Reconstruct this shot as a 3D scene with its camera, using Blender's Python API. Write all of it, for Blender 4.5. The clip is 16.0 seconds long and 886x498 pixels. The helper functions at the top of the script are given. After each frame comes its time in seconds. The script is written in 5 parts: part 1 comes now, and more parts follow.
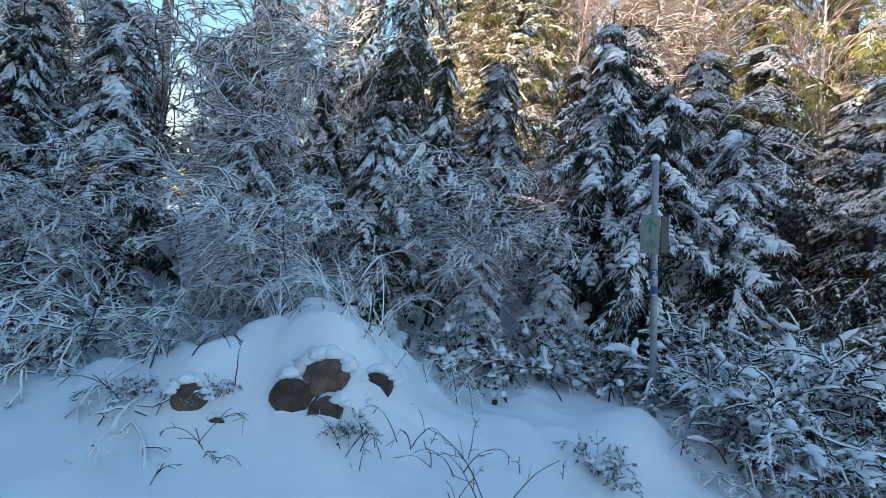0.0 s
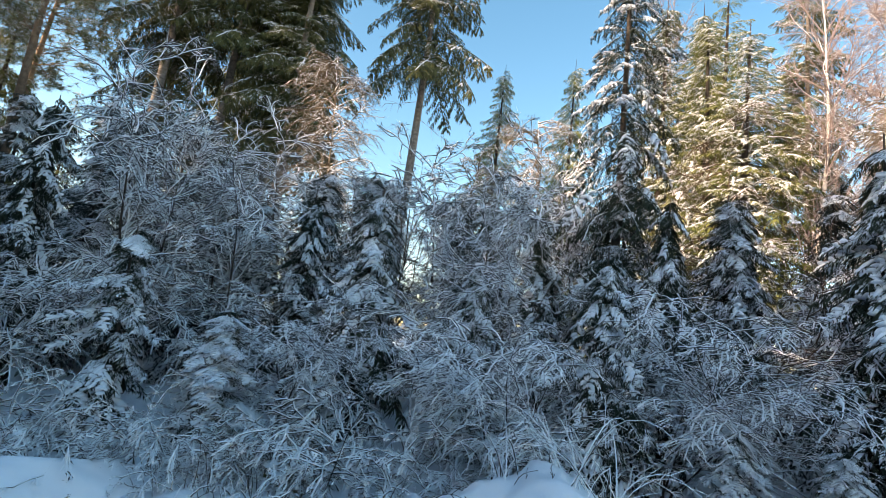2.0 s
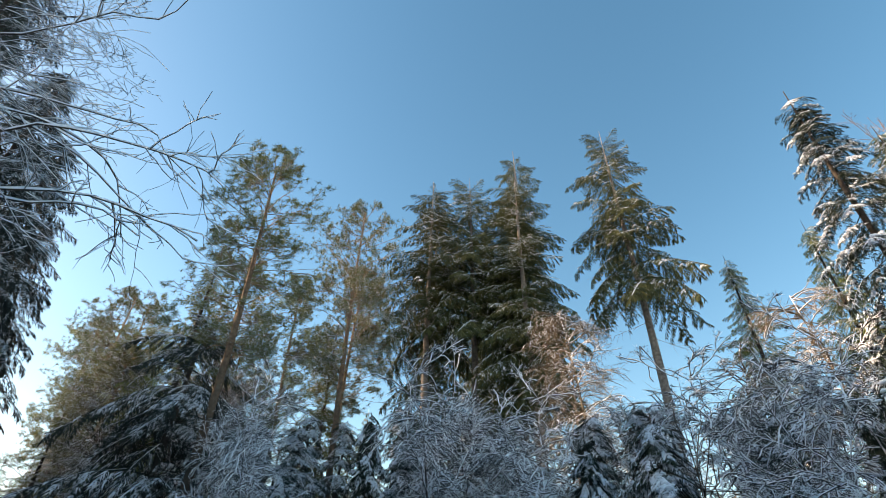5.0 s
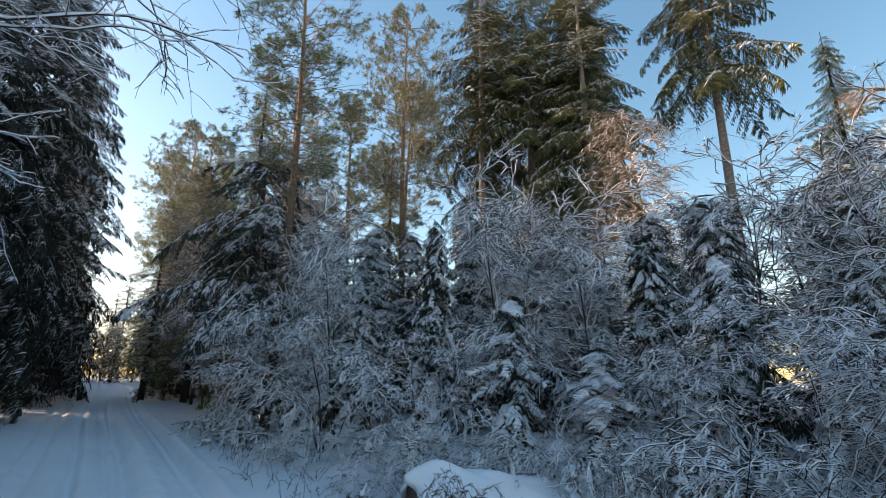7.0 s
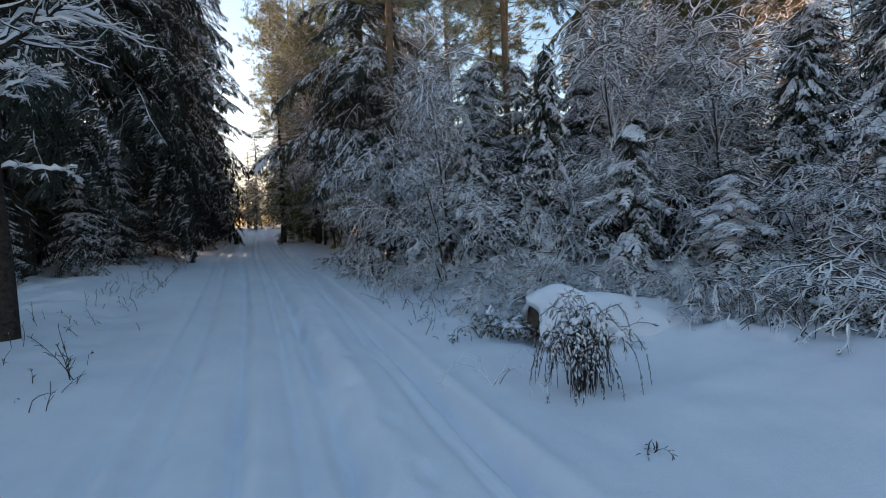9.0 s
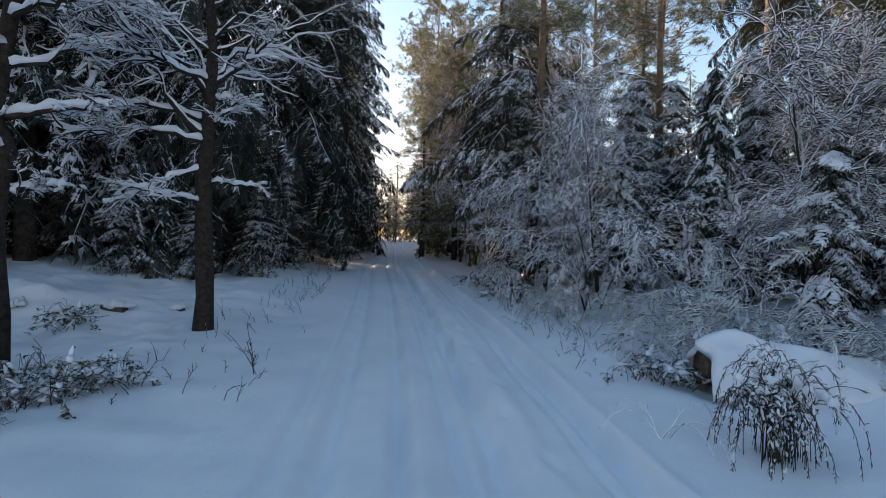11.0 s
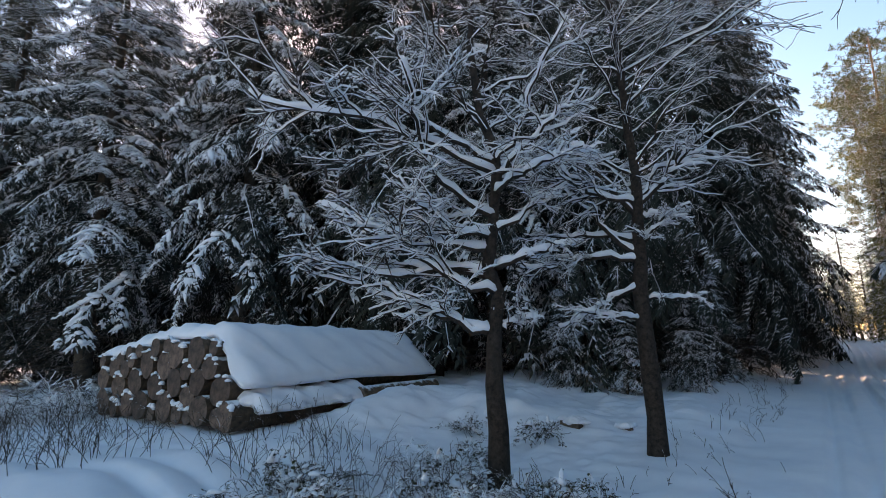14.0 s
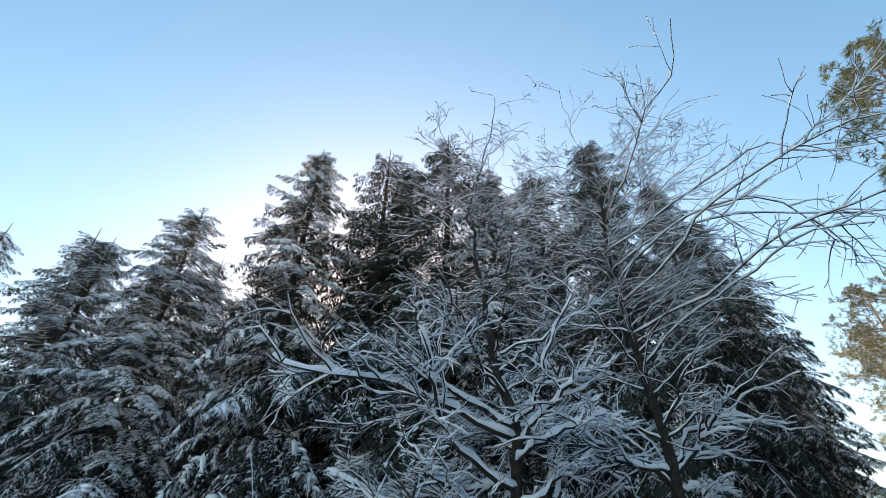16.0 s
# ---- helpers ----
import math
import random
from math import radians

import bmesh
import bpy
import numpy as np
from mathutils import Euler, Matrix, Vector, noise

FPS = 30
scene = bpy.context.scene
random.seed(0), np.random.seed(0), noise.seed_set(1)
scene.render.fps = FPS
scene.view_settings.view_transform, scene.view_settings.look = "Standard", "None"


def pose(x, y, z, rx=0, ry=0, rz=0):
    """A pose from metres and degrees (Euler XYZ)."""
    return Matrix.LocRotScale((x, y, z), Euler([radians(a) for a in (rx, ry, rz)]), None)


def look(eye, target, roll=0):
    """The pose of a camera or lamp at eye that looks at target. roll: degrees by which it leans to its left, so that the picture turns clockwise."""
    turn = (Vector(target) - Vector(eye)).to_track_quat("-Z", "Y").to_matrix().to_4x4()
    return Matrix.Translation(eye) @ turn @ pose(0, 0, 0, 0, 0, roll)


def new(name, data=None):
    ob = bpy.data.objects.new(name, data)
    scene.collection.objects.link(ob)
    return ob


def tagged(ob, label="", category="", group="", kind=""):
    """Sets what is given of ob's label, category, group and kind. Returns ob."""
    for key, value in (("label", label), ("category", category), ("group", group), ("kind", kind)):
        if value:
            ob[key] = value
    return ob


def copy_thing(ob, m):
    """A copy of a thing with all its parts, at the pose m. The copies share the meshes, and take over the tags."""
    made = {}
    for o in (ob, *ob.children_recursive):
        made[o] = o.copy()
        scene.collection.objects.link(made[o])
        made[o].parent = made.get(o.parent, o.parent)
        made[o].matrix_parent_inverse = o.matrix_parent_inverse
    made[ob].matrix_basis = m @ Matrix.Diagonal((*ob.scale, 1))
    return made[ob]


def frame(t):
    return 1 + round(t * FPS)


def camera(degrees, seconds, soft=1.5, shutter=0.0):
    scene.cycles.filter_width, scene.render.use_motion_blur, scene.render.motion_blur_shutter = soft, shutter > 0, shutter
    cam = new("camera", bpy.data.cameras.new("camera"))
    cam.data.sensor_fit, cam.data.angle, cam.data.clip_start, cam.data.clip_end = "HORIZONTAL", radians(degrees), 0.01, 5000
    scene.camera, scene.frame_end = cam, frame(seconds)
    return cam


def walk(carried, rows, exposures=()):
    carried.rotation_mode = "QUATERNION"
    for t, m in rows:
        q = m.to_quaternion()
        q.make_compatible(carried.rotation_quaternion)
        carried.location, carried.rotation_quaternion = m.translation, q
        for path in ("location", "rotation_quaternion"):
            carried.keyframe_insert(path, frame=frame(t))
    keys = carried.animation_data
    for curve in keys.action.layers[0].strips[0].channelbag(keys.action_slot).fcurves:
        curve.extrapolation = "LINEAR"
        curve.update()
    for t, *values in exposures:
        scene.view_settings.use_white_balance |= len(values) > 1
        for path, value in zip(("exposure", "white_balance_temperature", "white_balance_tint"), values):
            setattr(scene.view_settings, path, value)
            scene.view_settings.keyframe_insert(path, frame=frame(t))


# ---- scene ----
# ---- camera ----
cam = camera(83.3, 16.0, soft=0.5)
PATH = [
    (0, 0.638, -0.136, 1.886, 87.39, -5.48, -94.58),
    (0.5, 0.661, -0.048, 1.838, 84.18, -5.77, -85.80),
    (1, 0.678, 0.019, 1.821, 82.54, -4.31, -77.26),
    (1.5, 0.669, 0.094, 1.920, 90.07, -5.10, -71.41),
    (2, 0.659, 0.098, 2.025, 100.38, -7.57, -71.63),
    (2.5, 0.635, 0.126, 2.083, 107.63, -6.90, -71.40),
    (3, 0.618, 0.130, 2.119, 115.20, -4.90, -70.53),
    (5.5, -0.011, -0.200, 1.569, 126.84, -0.39, -35.09),
    (6, -0.006, -0.198, 1.546, 122.56, -1.10, -32.64),
    (6.5, 0.018, -0.150, 1.523, 114.16, -0.77, -32.79),
    (7, 0.057, -0.110, 1.488, 105.43, -0.30, -33.38),
    (7.5, 0.053, -0.077, 1.457, 97.98, 0.81, -32.27),
    (8, 0.053, -0.051, 1.408, 91.87, 0.61, -30.84),
    (8.5, 0.037, -0.030, 1.403, 87.73, 0.65, -27.85),
    (9, 0.000, 0.000, 1.400, 87.45, 1.71, -21.09),
    (9.5, -0.054, 0.048, 1.387, 87.91, 0.67, -15.08),
    (12, -0.429, 0.224, 1.532, 90.40, 0.07, 5.17),
    (12.5, -0.501, 0.246, 1.512, 90.51, 1.55, 15.46),
    (13, -0.635, 0.208, 1.538, 90.76, 1.64, 23.55),
    (13.5, -0.702, 0.214, 1.600, 96.33, 1.66, 30.95),
    (14, -0.788, 0.187, 1.651, 101.07, 0.77, 37.61),
    (14.5, -0.815, 0.162, 1.719, 107.16, -0.53, 41.37),
    (15, -0.829, 0.122, 1.778, 114.62, -2.19, 41.77),
    (15.5, -0.791, 0.100, 1.830, 122.44, -1.91, 39.44),
    (16, -0.725, 0.096, 1.859, 128.55, -0.26, 39.18),
]
walk(cam, [(t, pose(x, y, z, rx, ry, rz)) for t, x, y, z, rx, ry, rz in PATH],
     [(0, 1.48, 7500, 21), (1.0, 1.55, 8000, 21), (1.5, 1.52, 8000, 21), (3, 1.36, 8000, 20), (5.5, 1.13, 8000, 20), (7, 1.21, 8500, 27), (8, 1.26, 8700, 30), (9, 1.23, 9000, 34), (13, 1.24, 9000, 36), (14.5, 1.3, 8800, 32), (15.5, 1.42, 8900, 24), (16, 1.38, 8600, 23)])

# ---- sky, sun ----
SUN_TURN, SUN_RISE = -46.0, 22.5          # degrees: clockwise from +y, above the horizon
world = bpy.data.worlds.new("winter_sky")
scene.world = world
world.use_nodes = True
wn = world.node_tree
sky = wn.nodes.new("ShaderNodeTexSky")
sky.sky_type, sky.sun_disc = "NISHITA", False
sky.sun_elevation, sky.sun_rotation = radians(SUN_RISE), radians(SUN_TURN)
sky.altitude, sky.air_density, sky.dust_density, sky.ozone_density = 300, 1.0, 0.65, 0.1
wn.nodes["Background"].inputs["Strength"].default_value = 0.15
tone = wn.nodes.new("ShaderNodeHueSaturation")
tone.inputs["Hue"].default_value, tone.inputs["Saturation"].default_value = 0.486, 1.38
wn.links.new(sky.outputs[0], tone.inputs["Color"])
wn.links.new(tone.outputs[0], wn.nodes["Background"].inputs["Color"])
sun_dir = Vector((math.sin(radians(SUN_TURN)) * math.cos(radians(SUN_RISE)), math.cos(radians(SUN_TURN)) * math.cos(radians(SUN_RISE)), math.sin(radians(SUN_RISE))))
lamp = bpy.data.lights.new("sun", "SUN")
lamp.energy, lamp.angle, lamp.color = 4.5, radians(0.6), (1.0, 0.86, 0.66)
new("sun", lamp).matrix_world = look(sun_dir * 100, (0, 0, 0))


# ---- materials ----
def material(name, rough=0.7):
    m = bpy.data.materials.new(name)
    m.use_nodes = True
    b = m.node_tree.nodes["Principled BSDF"]
    b.inputs["Roughness"].default_value = rough
    return m, m.node_tree, b


def node(nt, kind, **given):
    n = nt.nodes.new(kind)
    for key, value in given.items():
        n.inputs[key.replace("_", " ")].default_value = value
    return n


def noise_at(nt, scale, detail=4.0, rough=0.6, space="Object"):
    c = nt.nodes.new("ShaderNodeTexCoord")
    n = node(nt, "ShaderNodeTexNoise", Scale=scale, Detail=detail, Roughness=rough)
    nt.links.new(c.outputs[space], n.inputs["Vector"])
    return n


def ramp(nt, source, stops):
    r = nt.nodes.new("ShaderNodeValToRGB")
    e = r.color_ramp.elements
    while len(e) < len(stops):
        e.new(0.5)
    for k, (at, colour) in zip(e, stops):
        k.position, k.color = at, (*colour, 1)
    nt.links.new(source, r.inputs[0])
    return r


def bump(nt, b, source, strength, distance):
    n = node(nt, "ShaderNodeBump", Strength=strength, Distance=distance)
    nt.links.new(source, n.inputs["Height"])
    nt.links.new(n.outputs[0], b.inputs["Normal"])
    return n


def snow_material(name, low=(0.80, 0.84, 0.90), high=(0.90, 0.92, 0.95), scale=1.0):
    m, nt, b = material(name, 0.65)
    big, fine = noise_at(nt, 1.3 * scale, 5), noise_at(nt, 45 * scale, 6, 0.7)
    r = ramp(nt, big.outputs[0], [(0.3, low), (0.7, high)])
    nt.links.new(r.outputs[0], b.inputs["Base Color"])
    add = node(nt, "ShaderNodeMath")
    add.operation = "MULTIPLY_ADD"
    add.inputs[1].default_value = 0.35
    nt.links.new(fine.outputs[0], add.inputs[0])
    nt.links.new(big.outputs[0], add.inputs[2])
    bump(nt, b, add.outputs[0], 0.5, 0.03)
    b.inputs["Specular IOR Level"].default_value = 0.25
    return m


def dusted(name, dark, light, scale, level, amount, rough=0.8, snow=(0.82, 0.85, 0.9), varied=0.35, patch_scale=0.0, crisp=0.25):
    """A bark or needle surface with snow on what faces up: level is how far up a face must look to be white, amount how white it gets."""
    m, nt, b = material(name, rough)
    n = noise_at(nt, scale, 5, 0.65)
    base = ramp(nt, n.outputs[0], [(0.32, dark), (0.68, light)])
    shade = nt.nodes.new("ShaderNodeObjectInfo")
    hsv = node(nt, "ShaderNodeHueSaturation")
    rng = nt.nodes.new("ShaderNodeMapRange")
    rng.inputs["To Min"].default_value, rng.inputs["To Max"].default_value = 1 - varied, 1 + varied
    nt.links.new(shade.outputs["Random"], rng.inputs[0])
    nt.links.new(rng.outputs[0], hsv.inputs["Value"])
    nt.links.new(base.outputs[0], hsv.inputs["Color"])
    geo = nt.nodes.new("ShaderNodeNewGeometry")
    xyz = nt.nodes.new("ShaderNodeSeparateXYZ")
    nt.links.new(geo.outputs["Normal"], xyz.inputs[0])
    patch = noise_at(nt, patch_scale or scale * 0.6 + 2, 4)
    add = nt.nodes.new("ShaderNodeMath")
    add.operation = "ADD"
    nt.links.new(xyz.outputs["Z"], add.inputs[0])
    nt.links.new(patch.outputs[0], add.inputs[1])
    fac = nt.nodes.new("ShaderNodeMapRange")
    fac.inputs["From Min"].default_value, fac.inputs["From Max"].default_value = level + 0.4, level + 0.4 + crisp
    fac.inputs["To Max"].default_value = amount
    nt.links.new(add.outputs[0], fac.inputs[0])
    mix = nt.nodes.new("ShaderNodeMix")
    mix.data_type = "RGBA"
    nt.links.new(fac.outputs[0], mix.inputs["Factor"])
    nt.links.new(hsv.outputs[0], mix.inputs["A"])
    mix.inputs["B"].default_value = (*snow, 1)
    nt.links.new(mix.outputs["Result"], b.inputs["Base Color"])
    bump(nt, b, n.outputs[0], 0.6, 0.01)
    b.inputs["Specular IOR Level"].default_value = 0.2
    return m


SNOW = snow_material("fresh_snow")
SNOW_LOAD = snow_material("snow_load", scale=2.5)
# Spruce tones hold light: dark copies for shaded trees, yellow-green for sunlit ones.
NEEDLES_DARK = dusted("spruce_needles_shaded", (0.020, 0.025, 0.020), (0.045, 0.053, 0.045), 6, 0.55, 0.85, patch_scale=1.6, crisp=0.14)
NEEDLES_LADEN = dusted("snowy_needles_shaded", (0.018, 0.023, 0.02), (0.042, 0.05, 0.044), 6, 0.49, 0.9, patch_scale=2.2, crisp=0.14)
NEEDLES_YOUNG = dusted("young_needles_shaded", (0.014, 0.022, 0.014), (0.038, 0.05, 0.03), 6, 0.6, 0.95, patch_scale=3.0, crisp=0.14)
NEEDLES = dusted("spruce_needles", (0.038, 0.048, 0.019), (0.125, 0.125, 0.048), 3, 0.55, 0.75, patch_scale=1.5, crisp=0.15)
NEEDLES_SUN = dusted("spruce_needles_sunlit", (0.06, 0.075, 0.024), (0.19, 0.19, 0.062), 3, 0.66, 0.8, patch_scale=1.5, crisp=0.15)
LEAF = dusted("bramble_leaf", (0.02, 0.025, 0.012), (0.07, 0.065, 0.03), 12, 0.7, 0.7)
NEEDLES_PINE = dusted("pine_needles", (0.085, 0.10, 0.036), (0.21, 0.215, 0.085), 3, 0.22, 0.75)
NEEDLES_DRY = dusted("dry_brown_twigs", (0.12, 0.085, 0.055), (0.24, 0.18, 0.125), 5, 0.35, 0.85)
BARK = dusted("dark_bark", (0.018, 0.014, 0.012), (0.07, 0.055, 0.045), 9, 0.9, 0.5)
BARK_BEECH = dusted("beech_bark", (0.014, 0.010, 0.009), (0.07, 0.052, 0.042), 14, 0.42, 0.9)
BARK_PINE = dusted("pine_bark", (0.15, 0.095, 0.065), (0.34, 0.23, 0.155), 8, 0.9, 0.3)
# Pine bark is darker below 4 m and reaches its full colour at 10 m.
z_split = BARK_PINE.node_tree
b_pine = z_split.nodes["Principled BSDF"]
tex = z_split.nodes.new("ShaderNodeTexCoord")
xyz = z_split.nodes.new("ShaderNodeSeparateXYZ")
z_split.links.new(tex.outputs["Object"], xyz.inputs[0])
up = z_split.nodes.new("ShaderNodeMapRange")
up.inputs["From Min"].default_value, up.inputs["From Max"].default_value = 4.0, 10.0
z_split.links.new(xyz.outputs["Z"], up.inputs[0])
foot_tone = z_split.nodes.new("ShaderNodeMix")
foot_tone.data_type = "RGBA"
foot_tone.inputs["A"].default_value = (0.045, 0.032, 0.026, 1)
old = b_pine.inputs["Base Color"].links[0].from_socket
z_split.links.new(up.outputs[0], foot_tone.inputs["Factor"])
z_split.links.new(old, foot_tone.inputs["B"])
z_split.links.new(foot_tone.outputs["Result"], b_pine.inputs["Base Color"])
BARK_BIRCH = dusted("birch_bark", (0.28, 0.26, 0.25), (0.58, 0.55, 0.53), 7, 0.85, 0.5)
FROST = dusted("frosted_twigs", (0.026, 0.023, 0.023), (0.075, 0.062, 0.058), 20, -0.36, 1.0, snow=(0.92, 0.94, 0.97))
FROST_GREY = dusted("frosted_grey_twigs", (0.03, 0.024, 0.022), (0.09, 0.07, 0.06), 18, 0.1, 0.9, snow=(0.86, 0.88, 0.92))
BARK_GREY = dusted("grey_spruce_bark", (0.13, 0.105, 0.09), (0.33, 0.28, 0.24), 8, 0.95, 0.4)
BIRCH_TWIGS = dusted("birch_twigs", (0.15, 0.11, 0.105), (0.32, 0.25, 0.24), 12, 0.4, 0.8)
FROST_LIGHT = dusted("frosted_light_twigs", (0.03, 0.022, 0.016), (0.10, 0.07, 0.05), 20, 0.5, 0.8, snow=(0.86, 0.87, 0.9))
STALK = dusted("dry_stalks", (0.025, 0.019, 0.015), (0.085, 0.062, 0.045), 25, 0.6, 0.9)


# ---- mesh tools ----
class Soup:
    """Triangles gathered from many small pieces."""

    def __init__(self):
        self.v, self.f, self.n = [], [], 0

    def add(self, v, f):
        self.v.append(np.asarray(v, float).reshape(-1, 3))
        self.f.append(np.asarray(f, int).reshape(-1, 3) + self.n)
        self.n += len(self.v[-1])

    def place(self, piece, mats):
        v, f = piece
        if len(v) == 0 or len(mats) == 0:
            return
        mats = np.asarray(mats)
        vv = np.einsum("kij,nj->kni", mats[:, :3, :3], v) + mats[:, None, :3, 3]
        ff = f[None] + (np.arange(len(mats)) * len(v))[:, None, None]
        self.add(vv.reshape(-1, 3), ff.reshape(-1, 3))

    def piece(self):
        if not self.v:
            return np.zeros((0, 3)), np.zeros((0, 3), int)
        return np.concatenate(self.v), np.concatenate(self.f)

    def mesh(self, name, mat, smooth=True):
        v, f = self.piece()
        me = bpy.data.meshes.new(name)
        me.vertices.add(len(v))
        me.vertices.foreach_set("co", v.ravel())
        me.loops.add(len(f) * 3)
        me.loops.foreach_set("vertex_index", f.ravel().astype(np.int32))
        me.polygons.add(len(f))
        me.polygons.foreach_set("loop_start", np.arange(0, len(f) * 3, 3, dtype=np.int32))
        me.polygons.foreach_set("use_smooth", np.full(len(f), smooth))
        me.update(calc_edges=True)
        me.validate()
        me.materials.append(mat)
        return me


def part(name, me, parent, label=""):
    ob = new(name, me)
    ob.parent = parent
    return tagged(ob, label)


def thing(name, x, y, z, label, category, group="", turn=0.0, size=1.0):
    ob = new(name)
    ob.empty_display_size = 0.2
    ob.matrix_basis = pose(x, y, z, 0, 0, turn) @ Matrix.Scale(size, 4)
    return tagged(ob, label, category, group)


def tubes(soup, points, radii, sides=4, squash=1.0):
    """Tubes round many polylines at once: points (m, k, 3), radii (m, k)."""
    p, r = np.asarray(points, float), np.asarray(radii, float)
    m, k = p.shape[:2]
    t = np.gradient(p, axis=1)
    t /= np.linalg.norm(t, axis=2, keepdims=True) + 1e-9
    ref = np.where(np.abs(t[:, :1, 2:3]) > 0.92, [[[1.0, 0, 0]]], [[[0, 0, 1.0]]])
    n = np.cross(t, np.broadcast_to(ref, t.shape))
    n /= np.linalg.norm(n, axis=2, keepdims=True) + 1e-9
    b = np.cross(n, t)
    a = np.arange(sides) * 2 * np.pi / sides + np.pi / 4
    ring = n[:, :, None] * np.cos(a)[None, None, :, None] + b[:, :, None] * (np.sin(a) * squash)[None, None, :, None]
    v = p[:, :, None] + ring * r[:, :, None, None]
    i = np.arange(m * k * sides).reshape(m, k, sides)
    q, w, e, s = i[:, :-1], i[:, 1:], np.roll(i, -1, 2)[:, :-1], np.roll(i, -1, 2)[:, 1:]
    soup.add(v, np.concatenate([np.stack([q, e, s], -1).reshape(-1, 3), np.stack([q, s, w], -1).reshape(-1, 3)]))
    if sides > 4:
        for end, flip in ((0, 1), (-1, 0)):
            c = i[:, end]
            fan = np.stack([np.repeat(c[:, :1], sides - 2, 1), c[:, 1:-1], c[:, 2:]], -1)
            soup.f[-1] = np.concatenate([soup.f[-1], (fan[..., ::-1] if flip else fan).reshape(-1, 3) + soup.n - m * k * sides])


def unit(v):
    v = np.asarray(v, float)
    return v / (np.linalg.norm(v, axis=-1, keepdims=True) + 1e-9)


def grow(rng, start, way, length, radius, levels, first=0.55, plane=0.0, wobble=0.0):
    """Branches of branches. levels: rows of (count, angle, share, steps, bend, droop); gives (points, radii) for each level.
    plane: how far side twigs keep to level fans."""
    start, way, length, radius = (np.asarray(a, float) for a in (start, way, length, radius))
    out = []
    for count, angle, share, steps, bend, droop in levels:
        m = len(start)
        p = np.zeros((m, steps + 1, 3))
        p[:, 0] = start
        d = unit(way)
        for s in range(steps):
            d = unit(d + rng.normal(0, bend, (m, 3)) + np.array([0, 0, -droop]) * (s + 1) / steps)
            p[:, s + 1] = p[:, s] + d * (length / steps)[:, None]
        if wobble and not out:
            p[:, 1:] += rng.normal(0, wobble, p[:, 1:].shape)
        r = radius[:, None] * np.linspace(1, 0.35, steps + 1)[None]
        out.append((p, r))
        if not count:
            break
        n = np.maximum(1, rng.poisson(count, m))
        own = np.repeat(np.arange(m), n)
        at = rng.uniform(0.22, 1.0, len(own)) * steps
        lo = np.minimum(at.astype(int), steps - 1)
        f = (at - lo)[:, None]
        start = p[own, lo] * (1 - f) + p[own, lo + 1] * f
        along = unit(p[own, lo + 1] - p[own, lo])
        side = unit(np.cross(along, rng.normal(0, 1, (len(own), 3))))
        if plane:
            level = unit(np.cross(along, [0, 0, 1.0]) + 1e-6) * np.where(rng.uniform(size=len(own)) < 0.5, 1, -1)[:, None]
            side = unit(side * (1 - plane) + level * plane)
        a = np.radians(angle) * rng.uniform(0.6, 1.3, len(own))[:, None]
        way = along * np.cos(a) + side * np.sin(a)
        length = length[own] * share * rng.uniform(0.6, 1.25, len(own)) * (1.15 - 0.6 * at / steps)
        radius = radius[own] * (first if len(out) == 1 else 0.55) * rng.uniform(0.8, 1.1, len(own))
    return out


# ---- ground ----
def smooth(a, lo, hi):
    t = np.clip((a - lo) / (hi - lo), 0, 1)
    return t * t * (3 - 2 * t)


def wave(x, y, seed, scale):
    r = np.random.RandomState(seed)
    out = 0
    for _ in range(9):
        a, f, ph = r.uniform(0, np.pi * 2), r.uniform(0.6, 1.7) / scale, r.uniform(0, 6.28)
        out = out + np.sin((x * np.cos(a) + y * np.sin(a)) * f * 2 * np.pi + ph)
    return out / 4.5


